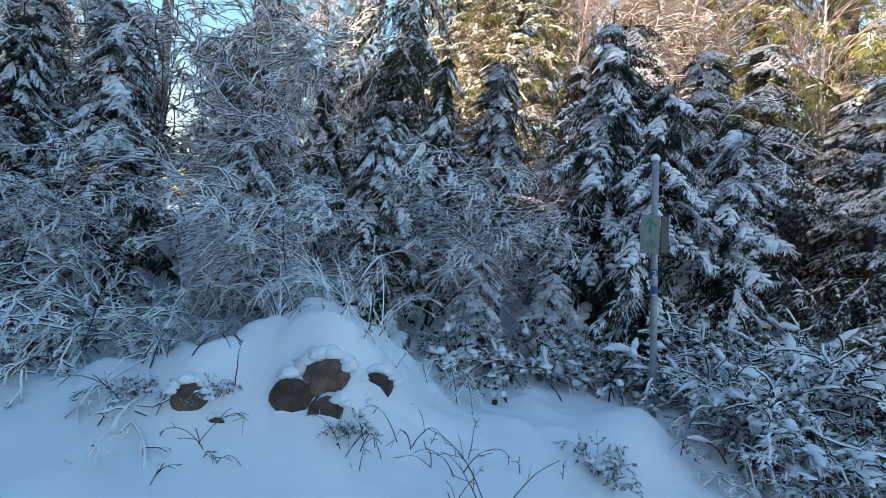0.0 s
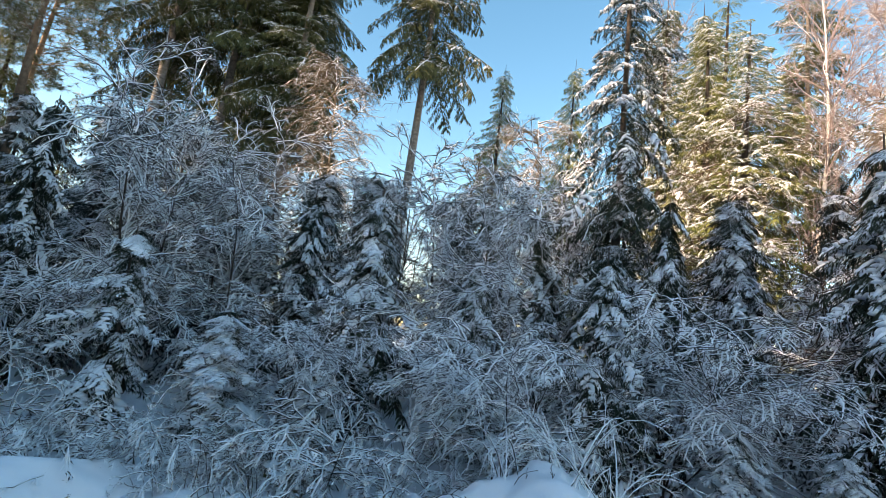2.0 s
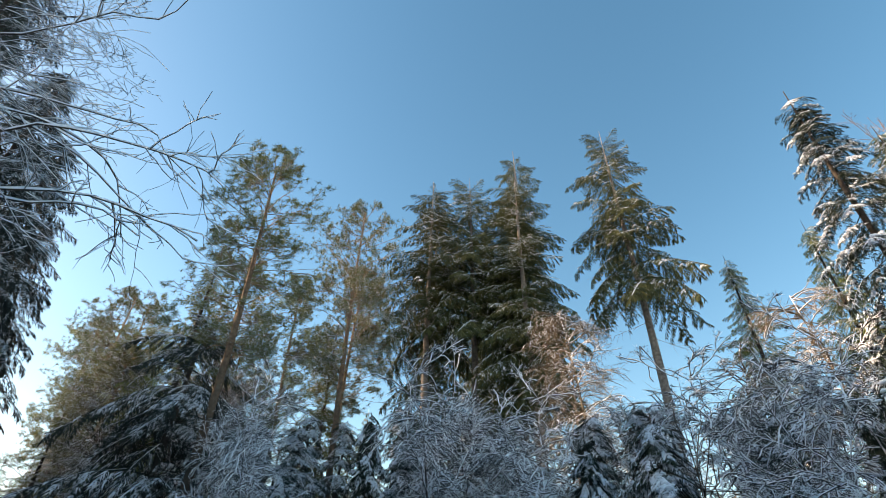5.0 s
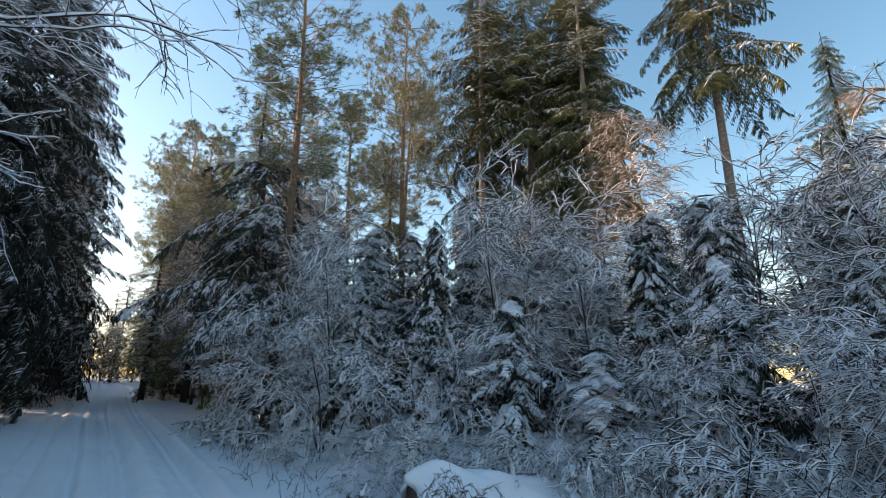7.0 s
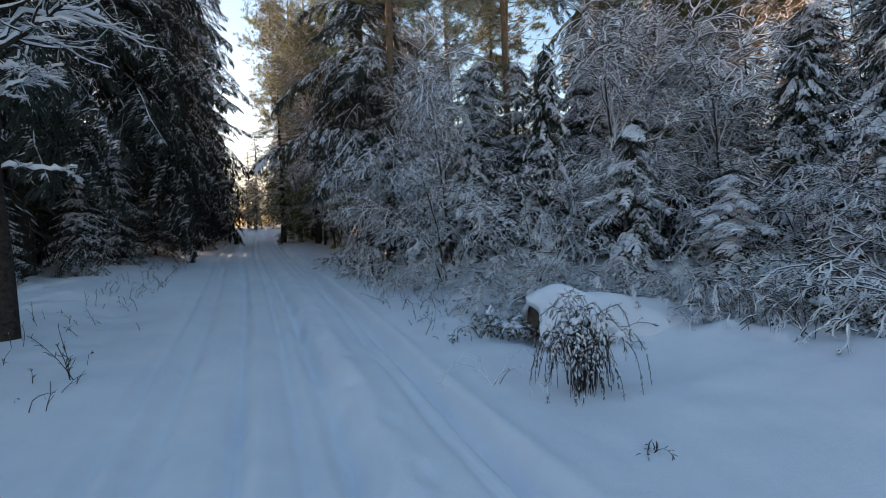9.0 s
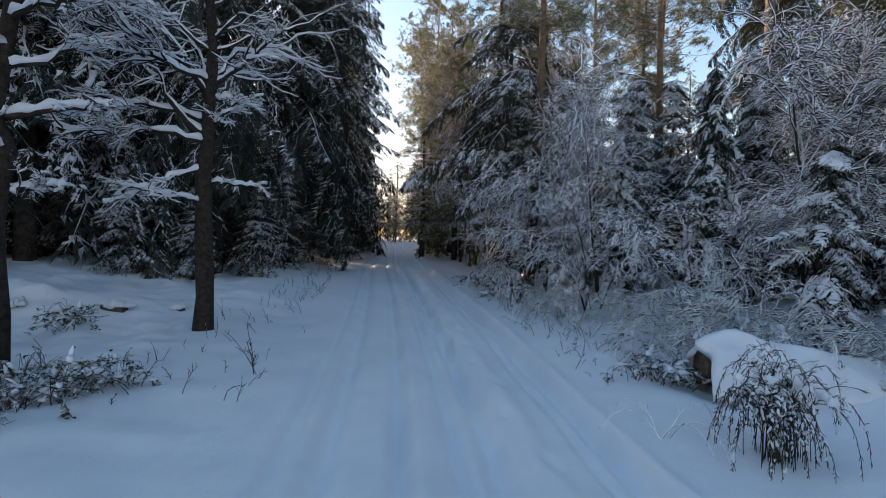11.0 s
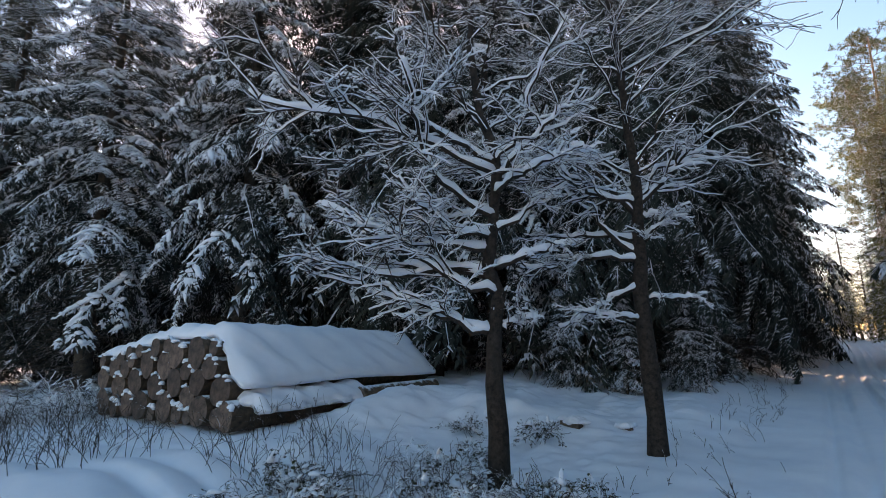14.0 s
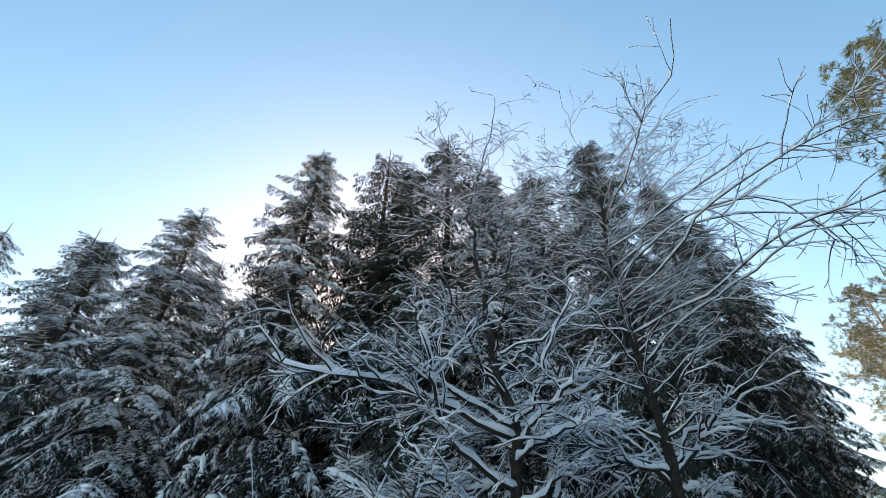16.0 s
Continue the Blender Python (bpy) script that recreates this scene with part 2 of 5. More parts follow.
def height(x, y):
    x, y = np.asarray(x, float), np.asarray(y, float)
    z = 0.039 * np.maximum(0, y - 3.5) * (1 - smooth(y, 40, 120) * 0.6)
    z = z + 0.42 * smooth(-x, 4.6, 7.5) * (1 - smooth(y, 10, 20)) * smooth(y, -2, 2)
    z = z + 0.22 * smooth(-x, 1.8, 3.2) * smooth(y, 6, 14)
    z = z + 0.28 * smooth(x, 3.0, 5.2) + 0.5 * smooth(x, 5.5, 12)
    z = z + 0.74 * np.exp(-(((x - 5.25) / 0.70) ** 2 + ((y - 0.5) / 0.85) ** 2)) + 0.2 * np.exp(-(((x - 5.0) / 0.7) ** 2 + ((y - 1.7) / 0.6) ** 2))
    z = z + 0.16 * np.exp(-(((x - 4.6) / 0.35) ** 2 + ((y + 2.15) / 0.35) ** 2))
    z = z + 0.42 * np.exp(-(((x + 5.6) / 1.5) ** 2 + ((y - 8.3) / 0.8) ** 2)) + 0.12 * np.exp(-(((x + 3.2) / 1.0) ** 2 + ((y - 10.3) / 0.8) ** 2))
    z = z + 0.36 * np.exp(-(((x - 4.72) / 0.28) ** 2 + ((y - 0.36) / 0.5) ** 2)) + 0.22 * np.exp(-(((x - 4.68) / 0.28) ** 2 + ((y - 1.32) / 0.32) ** 2))
    z = z + 0.34 * np.exp(-(((x + 7.15) / 0.55) ** 2 + ((y - 7.0) / 1.3) ** 2))
    z = z - 0.16 * np.exp(-(((x - 3.9) / 1.1) ** 2 + ((y - 5.6) / 1.1) ** 2))
    z = z + 0.14 * np.exp(-(((x - 6.0) / 0.6) ** 2 + ((y - 4.1) / 0.5) ** 2))
    z = z + 0.022 * wave(x, y, 33, 0.28) * np.exp(-(((x - 4.7) / 0.9) ** 2 + ((y - 0.4) / 1.5) ** 2))
    off = smooth(np.abs(x - 0.5), 1.6, 2.6)
    z = z + wave(x, y, 3, 2.6) * (0.012 + 0.035 * off) + wave(x, y, 5, 0.8) * (0.006 + 0.014 * off) + wave(x, y, 8, 0.3) * 0.004
    lump = np.maximum(0, wave(x, y, 21, 0.7) - 0.15) + 0.6 * np.maximum(0, wave(x, y, 22, 0.33) - 0.3)
    bank = smooth(-x, 2.2, 3.6) * smooth(y, 3.6, 5.2) + smooth(x, 4.0, 4.7) + 0.5 * smooth(x, 2.0, 2.8) * smooth(y, 4.2, 5.5)
    z = z + 0.075 * lump * np.minimum(1, bank) * (1 - smooth(np.hypot(x, y), 16, 26))
    z = z + wave(x, y, 11, 60) * 0.8 * smooth(np.hypot(x, y), 30, 120)
    bend = x - 0.10 * np.sin(y * 0.22)
    for at, wide, deep in ((1.34, 0.10, 0.16), (1.12, 0.06, 0.06), (0.44, 0.08, 0.16), (0.18, 0.06, 0.08), (-0.22, 0.07, 0.12), (-0.75, 0.10, 0.09), (-1.05, 0.07, 0.06)):
        ragged = 1 + 0.4 * wave(x, y, int(at * 100) + 300, 2.2)
        z = z - deep * ragged * np.exp(-((bend - at) / wide) ** 2)
    for at in (1.5, 0.75, -0.1):
        z = z + 0.045 * np.exp(-((bend - at) / 0.11) ** 2) * (1 + 0.4 * wave(x, y, int(at * 70) + 500, 3.0))
    # a track that turns off the road to the near bank
    turn = np.hypot(x + 6.2, y + 3.6) - 7.3
    z = z - 0.06 * np.exp(-(turn / 0.11) ** 2) * smooth(-x, -0.6, 0.4) - 0.055 * np.exp(-((turn + 1.1) / 0.11) ** 2) * smooth(-x, -0.4, 0.6) - 0.045 * np.exp(-((turn + 0.55) / 0.09) ** 2) * smooth(-x, -0.4, 0.6)
    # boot prints along the middle of the road
    r = np.random.RandomState(4)
    for i in range(26):
        fx, fy = 0.72 + (0.12 if i % 2 else -0.12) + r.normal(0, 0.04), 2.2 + i * 0.42
        z = z - 0.035 * np.exp(-(((x - fx) / 0.07) ** 2 + ((y - fy) / 0.14) ** 2) ** 2)
    return z


def ground_z(x, y):
    return float(height(x, y))


def build_ground():
    away = 0.065 * np.cumsum(1.085 ** np.arange(1, 120))
    away = away[away < 1500]
    def spread(mid):
        return np.concatenate([mid[0] - away[::-1], mid, mid[-1] + away])
    across = np.concatenate([np.arange(-9.0, -1.7, 0.07), np.arange(-1.7, 2.0, 0.032), np.arange(2.0, 7.0, 0.065)])
    gx, gy = np.meshgrid(spread(across), spread(np.arange(-3.5, 11.5, 0.07)))
    rows, n = gx.shape
    v = np.stack([gx, gy, height(gx, gy)], -1).reshape(-1, 3)
    i = np.arange(rows * n).reshape(rows, n)
    q, w, e, s = i[:-1, :-1].ravel(), i[:-1, 1:].ravel(), i[1:, 1:].ravel(), i[1:, :-1].ravel()
    soup = Soup()
    soup.add(v, np.concatenate([np.stack([q, w, e], 1), np.stack([q, e, s], 1)]))
    tagged(new("ground", soup.mesh("ground", SNOW)), "snow-covered forest road with wheel ruts and soft verges", "ground", kind="structure")


build_ground()


# ---- conifers ----
def kites(soup, base, way, length, wide, fork=0.32):
    """Many needle-covered twig ends at once: each forks into two slender blades that taper to a point."""
    base, way = np.asarray(base, float), unit(way)
    length = np.asarray(length, float)[:, None]
    side = unit(np.cross(way, [0, 0, 1]))
    low = np.array([0, 0, -1]) * wide * 0.7
    i = np.arange(len(base))[:, None] * 3
    for turn, share in ((fork, 1.0), (-fork, 0.8)):
        foot = side * wide * 1.25
        tip = base + unit(way + side * turn) * length * share + low * 0.6
        v = np.stack([base - foot * 0.4 + low * 0.5, base + way * length * 0.22 + foot * np.sign(turn), tip], 1)
        soup.add(v, i + ([[0, 1, 2]] if turn < 0 else [[0, 2, 1]]))


def pod(soup, axis, wide, high, rng, rings=4, arch=5):
    """A rounded load of snow along a twig."""
    k = np.linspace(0, len(axis) - 1, rings + 1)
    lo = np.minimum(k.astype(int), len(axis) - 2)
    c = axis[lo] * (1 - (k - lo))[:, None] + axis[lo + 1] * (k - lo)[:, None]
    t = unit(c[-1] - c[0])
    side = unit(np.cross(t, [0, 0, 1]))
    up = np.cross(side, t)
    w = np.sin(np.pi * (0.03 + 0.94 * np.linspace(0, 1, rings + 1))) ** 0.55 * rng.uniform(0.75, 1.3, rings + 1)
    ang = np.linspace(-0.25, np.pi + 0.25, arch)
    v = c[:, None] + side * (np.cos(ang)[None, :, None] * (w * wide)[:, None, None]) + up * ((np.sin(ang) * 1.0)[None, :, None] * (w * high)[:, None, None])
    i = np.arange((rings + 1) * arch).reshape(rings + 1, arch)
    q, r, s, e = i[:-1], np.roll(i, -1, 1)[:-1], np.roll(i, -1, 1)[1:], i[1:]
    soup.add(v, np.concatenate([np.stack([q, r, s], -1).reshape(-1, 3), np.stack([q, s, e], -1).reshape(-1, 3)]))


def dome(soup, centre, wide, high, rng, segs=8):
    """A soft heap of snow with an uneven rim."""
    a = np.arange(segs) * 2 * np.pi / segs + rng.uniform(0, 1)
    rim = rng.uniform(0.7, 1.25, segs)
    rows = []
    for f, h in ((0.8, -0.25), (1.0, 0.1), (0.72, 0.65)):
        rows.append(np.stack([np.cos(a) * rim * f * wide, np.sin(a) * rim * f * wide * 0.85, h * high * rng.uniform(0.75, 1.25, segs)], 1))
    v = np.vstack([*rows, [[0, 0, high]], [[0, 0, -0.25 * high]]]) + np.asarray(centre)
    f = []
    for r in range(2):
        for j in range(segs):
            k = (j + 1) % segs
            f += [(r * segs + j, r * segs + k, r * segs + segs + k), (r * segs + j, r * segs + segs + k, r * segs + segs + j)]
    for j in range(segs):
        k = (j + 1) % segs
        f += [(2 * segs + j, 2 * segs + k, 3 * segs), (k, j, 3 * segs + 1)]
    soup.add(v, f)


def spray(seed, pairs, tips, droop, snow_wide, snow_share, needle=0.02, hang=0.35, rings=3, arch=4, outer=0.0, broad=1.0, tip=0.12):
    """One spruce branch of length 1 along +x: a spine, side boughs, and needle-covered twig ends along these. The snow lies past `outer`."""
    rng = np.random.RandomState(seed)
    needles, snow = Soup(), Soup()
    s = np.linspace(0, 1, 9)
    spine = np.stack([s, 0.05 * np.sin(s * 5 + seed), 0.06 * np.sin(s * np.pi) - droop * s ** 1.8 + 0.10 * droop * s ** 6], 1)
    tubes(needles, spine[None, ::2], np.linspace(0.011, 0.003, 5)[None], 3)
    base, way, length = [], [], []
    for side in (-1, 1):
        for at in np.linspace(0.12, 0.97, pairs) + rng.uniform(-0.03, 0.02, pairs):
            i = min(int(at * 8), 7)
            root = spine[i] + (spine[i + 1] - spine[i]) * (at * 8 - i)
            a = radians(rng.uniform(34, 66))
            out = unit([math.cos(a), side * math.sin(a), -hang * rng.uniform(0.1, 1.2) - droop * at * 0.6])
            long = (0.36 * (1 - at) ** 0.7 + 0.06) * rng.uniform(0.6, 1.3) * broad
            k = np.linspace(0, 1, 5)[:, None]
            bough = root + out * long * k + np.array([0, 0, -1]) * long * 0.38 * k ** 2
            n = max(2, int(round(tips * (0.35 + 0.65 * long / 0.42))))
            f = np.linspace(0.1, 0.95, n)
            base.append(root + out * long * f[:, None] + np.array([0, 0, -1]) * long * 0.38 * f[:, None] ** 2)
            turn = np.radians(rng.uniform(25, 60, n)) * np.where(np.arange(n) % 2, 1, -1)
            w = np.stack([out[0] * np.cos(turn) - out[1] * np.sin(turn), out[0] * np.sin(turn) + out[1] * np.cos(turn), out[2] - hang * rng.uniform(0.2, 1.5, n) - 0.5 * f], 1)
            way.append(w)
            length.append(tip * rng.uniform(0.7, 1.3, n))
            base.append(bough[3:4])
            way.append((bough[4] - bough[3])[None])
            length.append(np.array([tip * 1.2]))
            if at > outer and rng.uniform() < snow_share:
                g = rng.uniform(0.1, 1.05, n)
                spot = root + out * long * g[:, None] + np.array([0, 0, -1]) * long * 0.38 * g[:, None] ** 2
                drift = np.stack([out[0] + rng.normal(0, 0.7, n), out[1] + rng.normal(0, 0.7, n), out[2] - 0.5 * g - 0.2], 1)
                kites(snow, spot + [0, 0, snow_wide * 0.25], drift, tip * rng.uniform(0.5, 1.0, n), needle * 1.4)
                if rng.uniform() < 0.45:
                    pod(snow, bough + [0, 0, needle * 0.1], snow_wide * rng.uniform(0.7, 1.25), snow_wide * rng.uniform(0.4, 0.7), rng, rings, arch)
    n = 2 * tips
    f = rng.uniform(0.2, 1.0, n)
    base.append(np.stack([np.interp(f, s, spine[:, j]) for j in range(3)], 1))
    way.append(np.stack([rng.uniform(0.3, 1, n), rng.normal(0, 0.5, n), rng.uniform(-0.9, 0.1, n) - droop * f], 1))
    length.append(tip * rng.uniform(0.7, 1.4, n))
    kites(needles, np.concatenate(base), np.concatenate(way), np.concatenate(length), needle)
    if snow_share > 0.3 and outer < 1:
        for at in np.linspace(outer + 0.08, 0.97, 7):
            c = np.array([np.interp(at, s, spine[:, j]) for j in range(3)])
            size = snow_wide * rng.uniform(1.2, 2.3) * (1.25 - 0.5 * at)
            dome(snow, c + [rng.normal(0, 0.02), rng.normal(0, 0.8) * snow_wide, needle * 0.3], size, size * rng.uniform(0.45, 0.7), rng, 9)
    return needles.piece(), snow.piece()


def branch_mats(rng, zs, per, reach, tilt, thin=0.0, broad=0.6):
    """Poses for the branches of a conifer: zs heights, per branches a whorl, reach(z) and tilt(z) give length and angle."""
    out = []
    for z in zs:
        turn = rng.uniform(0, 6.28)
        n = max(3, int(rng.normal(per, 0.8)))
        for k in range(n):
            if rng.uniform() < thin:
                continue
            r = reach(z) * rng.uniform(0.65 - thin * 0.6, 1.15 + thin * 0.2)
            m = Matrix.Translation((0, 0, z + rng.uniform(-0.1, 0.1))) @ Matrix.Rotation(turn + k * 6.28 / n + rng.normal(0, 0.2), 4, "Z")
            m = m @ Matrix.Rotation(-radians(tilt(z) + rng.normal(0, 6)), 4, "Y") @ Matrix.Diagonal((r, max(r, broad) * rng.uniform(0.85, 1.15), max(r, broad), 1))
            out.append(np.array(m))
    return out


def conifer(name, seed, high, low, reach, per, gap, sprays, needles_mat, bark_mat, tilts, trunk_r, label, category, dead=0, shape=0.85, group="", lean=0.0, thin=0.0):
    """A spruce: trunk, crown of needles, and the snow that lies on it."""
    rng = np.random.RandomState(seed)
    root = thing(name, 0, 0, -500, label, category, group)
    zs, z = [], low
    while z < high * 0.965:
        zs.append(z)
        z += gap * rng.uniform(0.8, 1.2) * (0.35 + 0.65 * (1 - z / high))
    def far(z):
        return max(0.17 * reach, reach * ((high - z) / (high - low)) ** shape)
    def tilt(z):
        f = (z - low) / (high - low)
        return tilts[0] + (tilts[1] - tilts[0]) * f
    mats = branch_mats(rng, zs, per, far, tilt, thin, min(0.9, 0.5 * reach))
    crown, snow, trunk = Soup(), Soup(), Soup()
    pick = rng.randint(0, len(sprays), len(mats))
    for i, (needle_piece, snow_piece) in enumerate(sprays):
        chosen = [m for m, k in zip(mats, pick) if k == i]
        crown.place(needle_piece, chosen)
        snow.place(snow_piece, chosen)
    k = np.linspace(0, 1, 12)
    bent = np.stack([lean * high * k ** 2 + 0.03 * np.sin(k * 7 + seed), 0.03 * np.cos(k * 6), k * high - 0.4 * (1 - k)], 1)
    tubes(trunk, bent[None], (trunk_r * (1.0 - k) ** 0.8 + 0.008)[None], 9)
    if dead:
        n = dead
        zz = rng.uniform(0.35, max(low * 1.25, 1.4), n)
        a = rng.uniform(0, 6.28, n)
        st = np.stack([np.zeros(n), np.zeros(n), zz], 1)
        way = np.stack([np.cos(a), np.sin(a), rng.uniform(-0.35, 0.15, n)], 1)
        for p, r in grow(rng, st, way, rng.uniform(0.5, 1.0, n) * reach * 0.75, np.full(n, 0.014), [(4, 45, 0.5, 4, 0.08, 0.05), (0, 0, 0, 3, 0.1, 0.1)]):
            tubes(trunk, p, r, 3)
    part("trunk", trunk.mesh("trunk", bark_mat), root)
    tagged(part("crown", crown.mesh("crown", needles_mat, False), root), kind="stuff")
    if snow.n:
        tagged(part("snow_load", snow.mesh("snow_load", SNOW_LOAD), root, "white snow lying along the branches"), kind="stuff")
    return root


def pine(name, seed, high, low, reach, trunk_r, label, group="", lean=0.0):
    """A tall pine: bare ruddy trunk and a crown of needle tufts on short limbs."""
    rng = np.random.RandomState(seed)
    root = thing(name, 0, 0, -500, label, "pine", group)
    trunk, crown, limbs = Soup(), Soup(), Soup()
    k = np.linspace(0, 1, 14)
    axis = np.stack([lean * high * k ** 1.5 + 0.12 * np.sin(k * 5 + seed), 0.1 * np.cos(k * 4 + seed) - 0.1, k * high - 0.4 * (1 - k)], 1)
    tubes(trunk, axis[None], (trunk_r * (1.05 - k * 0.85))[None], 9)
    n = int((high - low) * 7.5)
    zz = np.sort(rng.uniform(low, high * 0.99, n))
    a = rng.uniform(0, 6.28, n)
    f = (zz - low) / (high - low)
    long = reach * (0.35 + 0.65 * np.sin(np.pi * np.clip(0.2 + 0.75 * f, 0, 1))) * rng.uniform(0.5, 1.1, n)
    st = np.stack([np.interp(zz, axis[:, 2], axis[:, 0]), np.interp(zz, axis[:, 2], axis[:, 1]), zz], 1)
    way = np.stack([np.cos(a), np.sin(a), rng.uniform(-0.15, 0.45, n) + 0.5 * f], 1)
    lv = grow(rng, st, way, long, np.full(n, 0.024), [(6, 42, 0.5, 5, 0.16, 0.02), (4, 44, 0.5, 3, 0.2, 0.0), (0, 0, 0, 2, 0.2, -0.1)])
    for p, r in lv[:2]:
        tubes(limbs, p, r, 3)
    ends = np.concatenate([lv[0][0][:, -1], lv[1][0][:, -1], lv[1][0][:, 2], lv[2][0][:, -1]])
    star = Soup()
    for i in range(20):
        d = unit(rng.normal(0, 1, 3) + [0, 0, 0.35])
        s = unit(np.cross(d, rng.normal(0, 1, 3))) * 0.12
        star.add(np.array([s * 0.3 + d * 0.05, -s * 0.3 + d * 0.05, d * rng.uniform(0.7, 1.1)]), [[0, 1, 2]])
    mats = []
    for e in ends:
        m = Matrix.Translation(e + rng.normal(0, 0.05, 3)) @ Euler(rng.uniform(0, 0.9, 3)).to_matrix().to_4x4() @ Matrix.Scale(rng.uniform(0.16, 0.30), 4)
        mats.append(np.array(m))
    crown.place(star.piece(), mats)
    part("trunk", trunk.mesh("trunk", BARK_PINE), root)
    part("branchwork", limbs.mesh("branchwork", BARK_PINE), root)
    tagged(part("crown", crown.mesh("crown", NEEDLES_PINE, False), root), kind="stuff")
    return root


def put(proto, x, y, size=1.0, turn=0.0, sink=0.0, wide=None, lean=(0, 0), label=""):
    w = wide or size
    m = pose(x, y, ground_z(x, y) - sink, lean[0], lean[1], turn)
    ob = copy_thing(proto, m)
    ob.scale = (w, w, size)
    return tagged(ob, label)


def discard(*protos):
    for proto in protos:
        for ob in (*proto.children_recursive, proto):
            bpy.data.objects.remove(ob)


HEAVY = [spray(s, 8, 9, d, 0.055, h, 0.030, 0.5, 4, 6, o, 1.1, 0.17) for s, d, h, o in ((1, 0.7, 0.75, 0.3), (2, 0.8, 0.8, 0.45), (3, 0.6, 0.5, 0.2), (13, 0.7, 0.0, 2.0), (23, 0.55, 0.0, 2.0))]
FINE = [spray(s, 14, 19, d, 0.042, 0.0, 0.0125, 0.6, 3, 5, 2.0, w, 0.062) for s, d, w in ((4, 0.5, 1), (5, 0.45, 1), (6, 0.55, 1), (24, 0.5, 0.85), (26, 0.4, 1))]
LADEN = [spray(s, 13, 15, d, 0.026, h, 0.0135, 0.5, 3, 5, o, 0.9, 0.072) for s, d, h, o in ((31, 0.5, 0.75, 0.5), (32, 0.55, 0.6, 0.4), (33, 0.4, 0.0, 2.0), (34, 0.45, 0.0, 2.0), (35, 0.35, 0.25, 0.6))]
MEDIUM = [spray(s, 9, 11, 0.42, 0.018, 0.0, 0.018, 0.5, tip=0.105) for s in (14, 15, 16)]
LIGHT = [spray(s, 9, 9, 0.36, 0.03, 0.2, 0.020, 0.8, 2, 4, tip=0.10) for s in (7, 8, 9)]
SCANT = [spray(s, 14, 18, 0.40, 0.018, 0.0, 0.0135, 1.0, tip=0.064) for s in (10, 11, 12)]
FAR = [spray(s, 8, 9, 0.36, 0.03, 0.0, 0.021, 0.8, tip=0.11) for s in (17, 18)]
DEEP = [spray(s, 8, 9, 0.40, 0.02, 0.0, 0.023, 0.6, tip=0.105) for s in (19, 20)]

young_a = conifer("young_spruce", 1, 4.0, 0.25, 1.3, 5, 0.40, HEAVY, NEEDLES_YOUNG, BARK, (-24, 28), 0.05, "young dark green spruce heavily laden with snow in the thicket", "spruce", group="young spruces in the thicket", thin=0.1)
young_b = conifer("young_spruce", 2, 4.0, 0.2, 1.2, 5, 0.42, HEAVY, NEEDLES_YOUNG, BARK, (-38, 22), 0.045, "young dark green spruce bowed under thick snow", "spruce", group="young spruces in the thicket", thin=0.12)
brush_a = conifer("dark_young_spruce", 20, 4.0, 0.2, 1.3, 6, 0.42, DEEP, NEEDLES_DARK, BARK, (-20, 25), 0.045, "dense dark young spruce with little snow, added to darken gaps behind the shrubs", "spruce", group="dark spruces behind the thicket", thin=0.05)
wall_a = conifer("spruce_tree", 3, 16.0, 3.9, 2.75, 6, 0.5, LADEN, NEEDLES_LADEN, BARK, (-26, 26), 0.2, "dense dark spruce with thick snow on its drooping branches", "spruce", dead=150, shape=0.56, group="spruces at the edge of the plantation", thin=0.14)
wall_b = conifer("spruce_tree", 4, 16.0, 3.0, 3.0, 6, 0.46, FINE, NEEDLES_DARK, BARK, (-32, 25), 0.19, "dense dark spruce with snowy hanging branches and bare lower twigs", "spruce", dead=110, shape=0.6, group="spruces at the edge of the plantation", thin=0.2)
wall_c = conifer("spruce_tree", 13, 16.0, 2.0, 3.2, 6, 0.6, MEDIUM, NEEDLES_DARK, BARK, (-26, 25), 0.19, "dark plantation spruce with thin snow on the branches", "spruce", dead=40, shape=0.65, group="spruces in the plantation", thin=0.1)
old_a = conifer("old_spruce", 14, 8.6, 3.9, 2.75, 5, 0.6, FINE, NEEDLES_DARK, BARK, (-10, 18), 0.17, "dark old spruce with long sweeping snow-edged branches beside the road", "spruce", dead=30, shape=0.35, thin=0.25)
shade_a = conifer("dark_spruce", 34, 11.0, 2.2, 1.75, 5, 0.42, LADEN, NEEDLES_YOUNG, BARK, (-34, 16), 0.11, "slim dark spruce with hanging branches edged in snow", "spruce", shape=0.6, thin=0.1)
tall_a = conifer("tall_spruce", 5, 28.0, 15.0, 3.6, 5, 0.74, SCANT, NEEDLES, BARK_GREY, (-22, 18), 0.25, "tall sunlit spruce with a bare trunk and hanging green branches", "spruce", shape=0.5, group="tall sunlit conifers", thin=0.27, dead=30)
tall_b = conifer("tall_spruce", 6, 28.0, 11.0, 3.4, 5, 0.74, SCANT, NEEDLES, BARK_GREY, (-26, 22), 0.26, "tall sunlit olive-green spruce with thin snow on its branches", "spruce", shape=0.55, group="tall sunlit conifers", thin=0.27, dead=30)
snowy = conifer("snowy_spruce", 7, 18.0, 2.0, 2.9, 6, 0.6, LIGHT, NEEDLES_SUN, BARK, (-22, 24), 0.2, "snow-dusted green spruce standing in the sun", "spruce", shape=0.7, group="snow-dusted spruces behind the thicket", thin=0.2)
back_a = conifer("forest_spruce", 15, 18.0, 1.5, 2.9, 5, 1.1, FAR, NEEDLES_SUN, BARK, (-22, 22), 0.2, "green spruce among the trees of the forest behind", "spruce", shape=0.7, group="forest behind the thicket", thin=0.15)
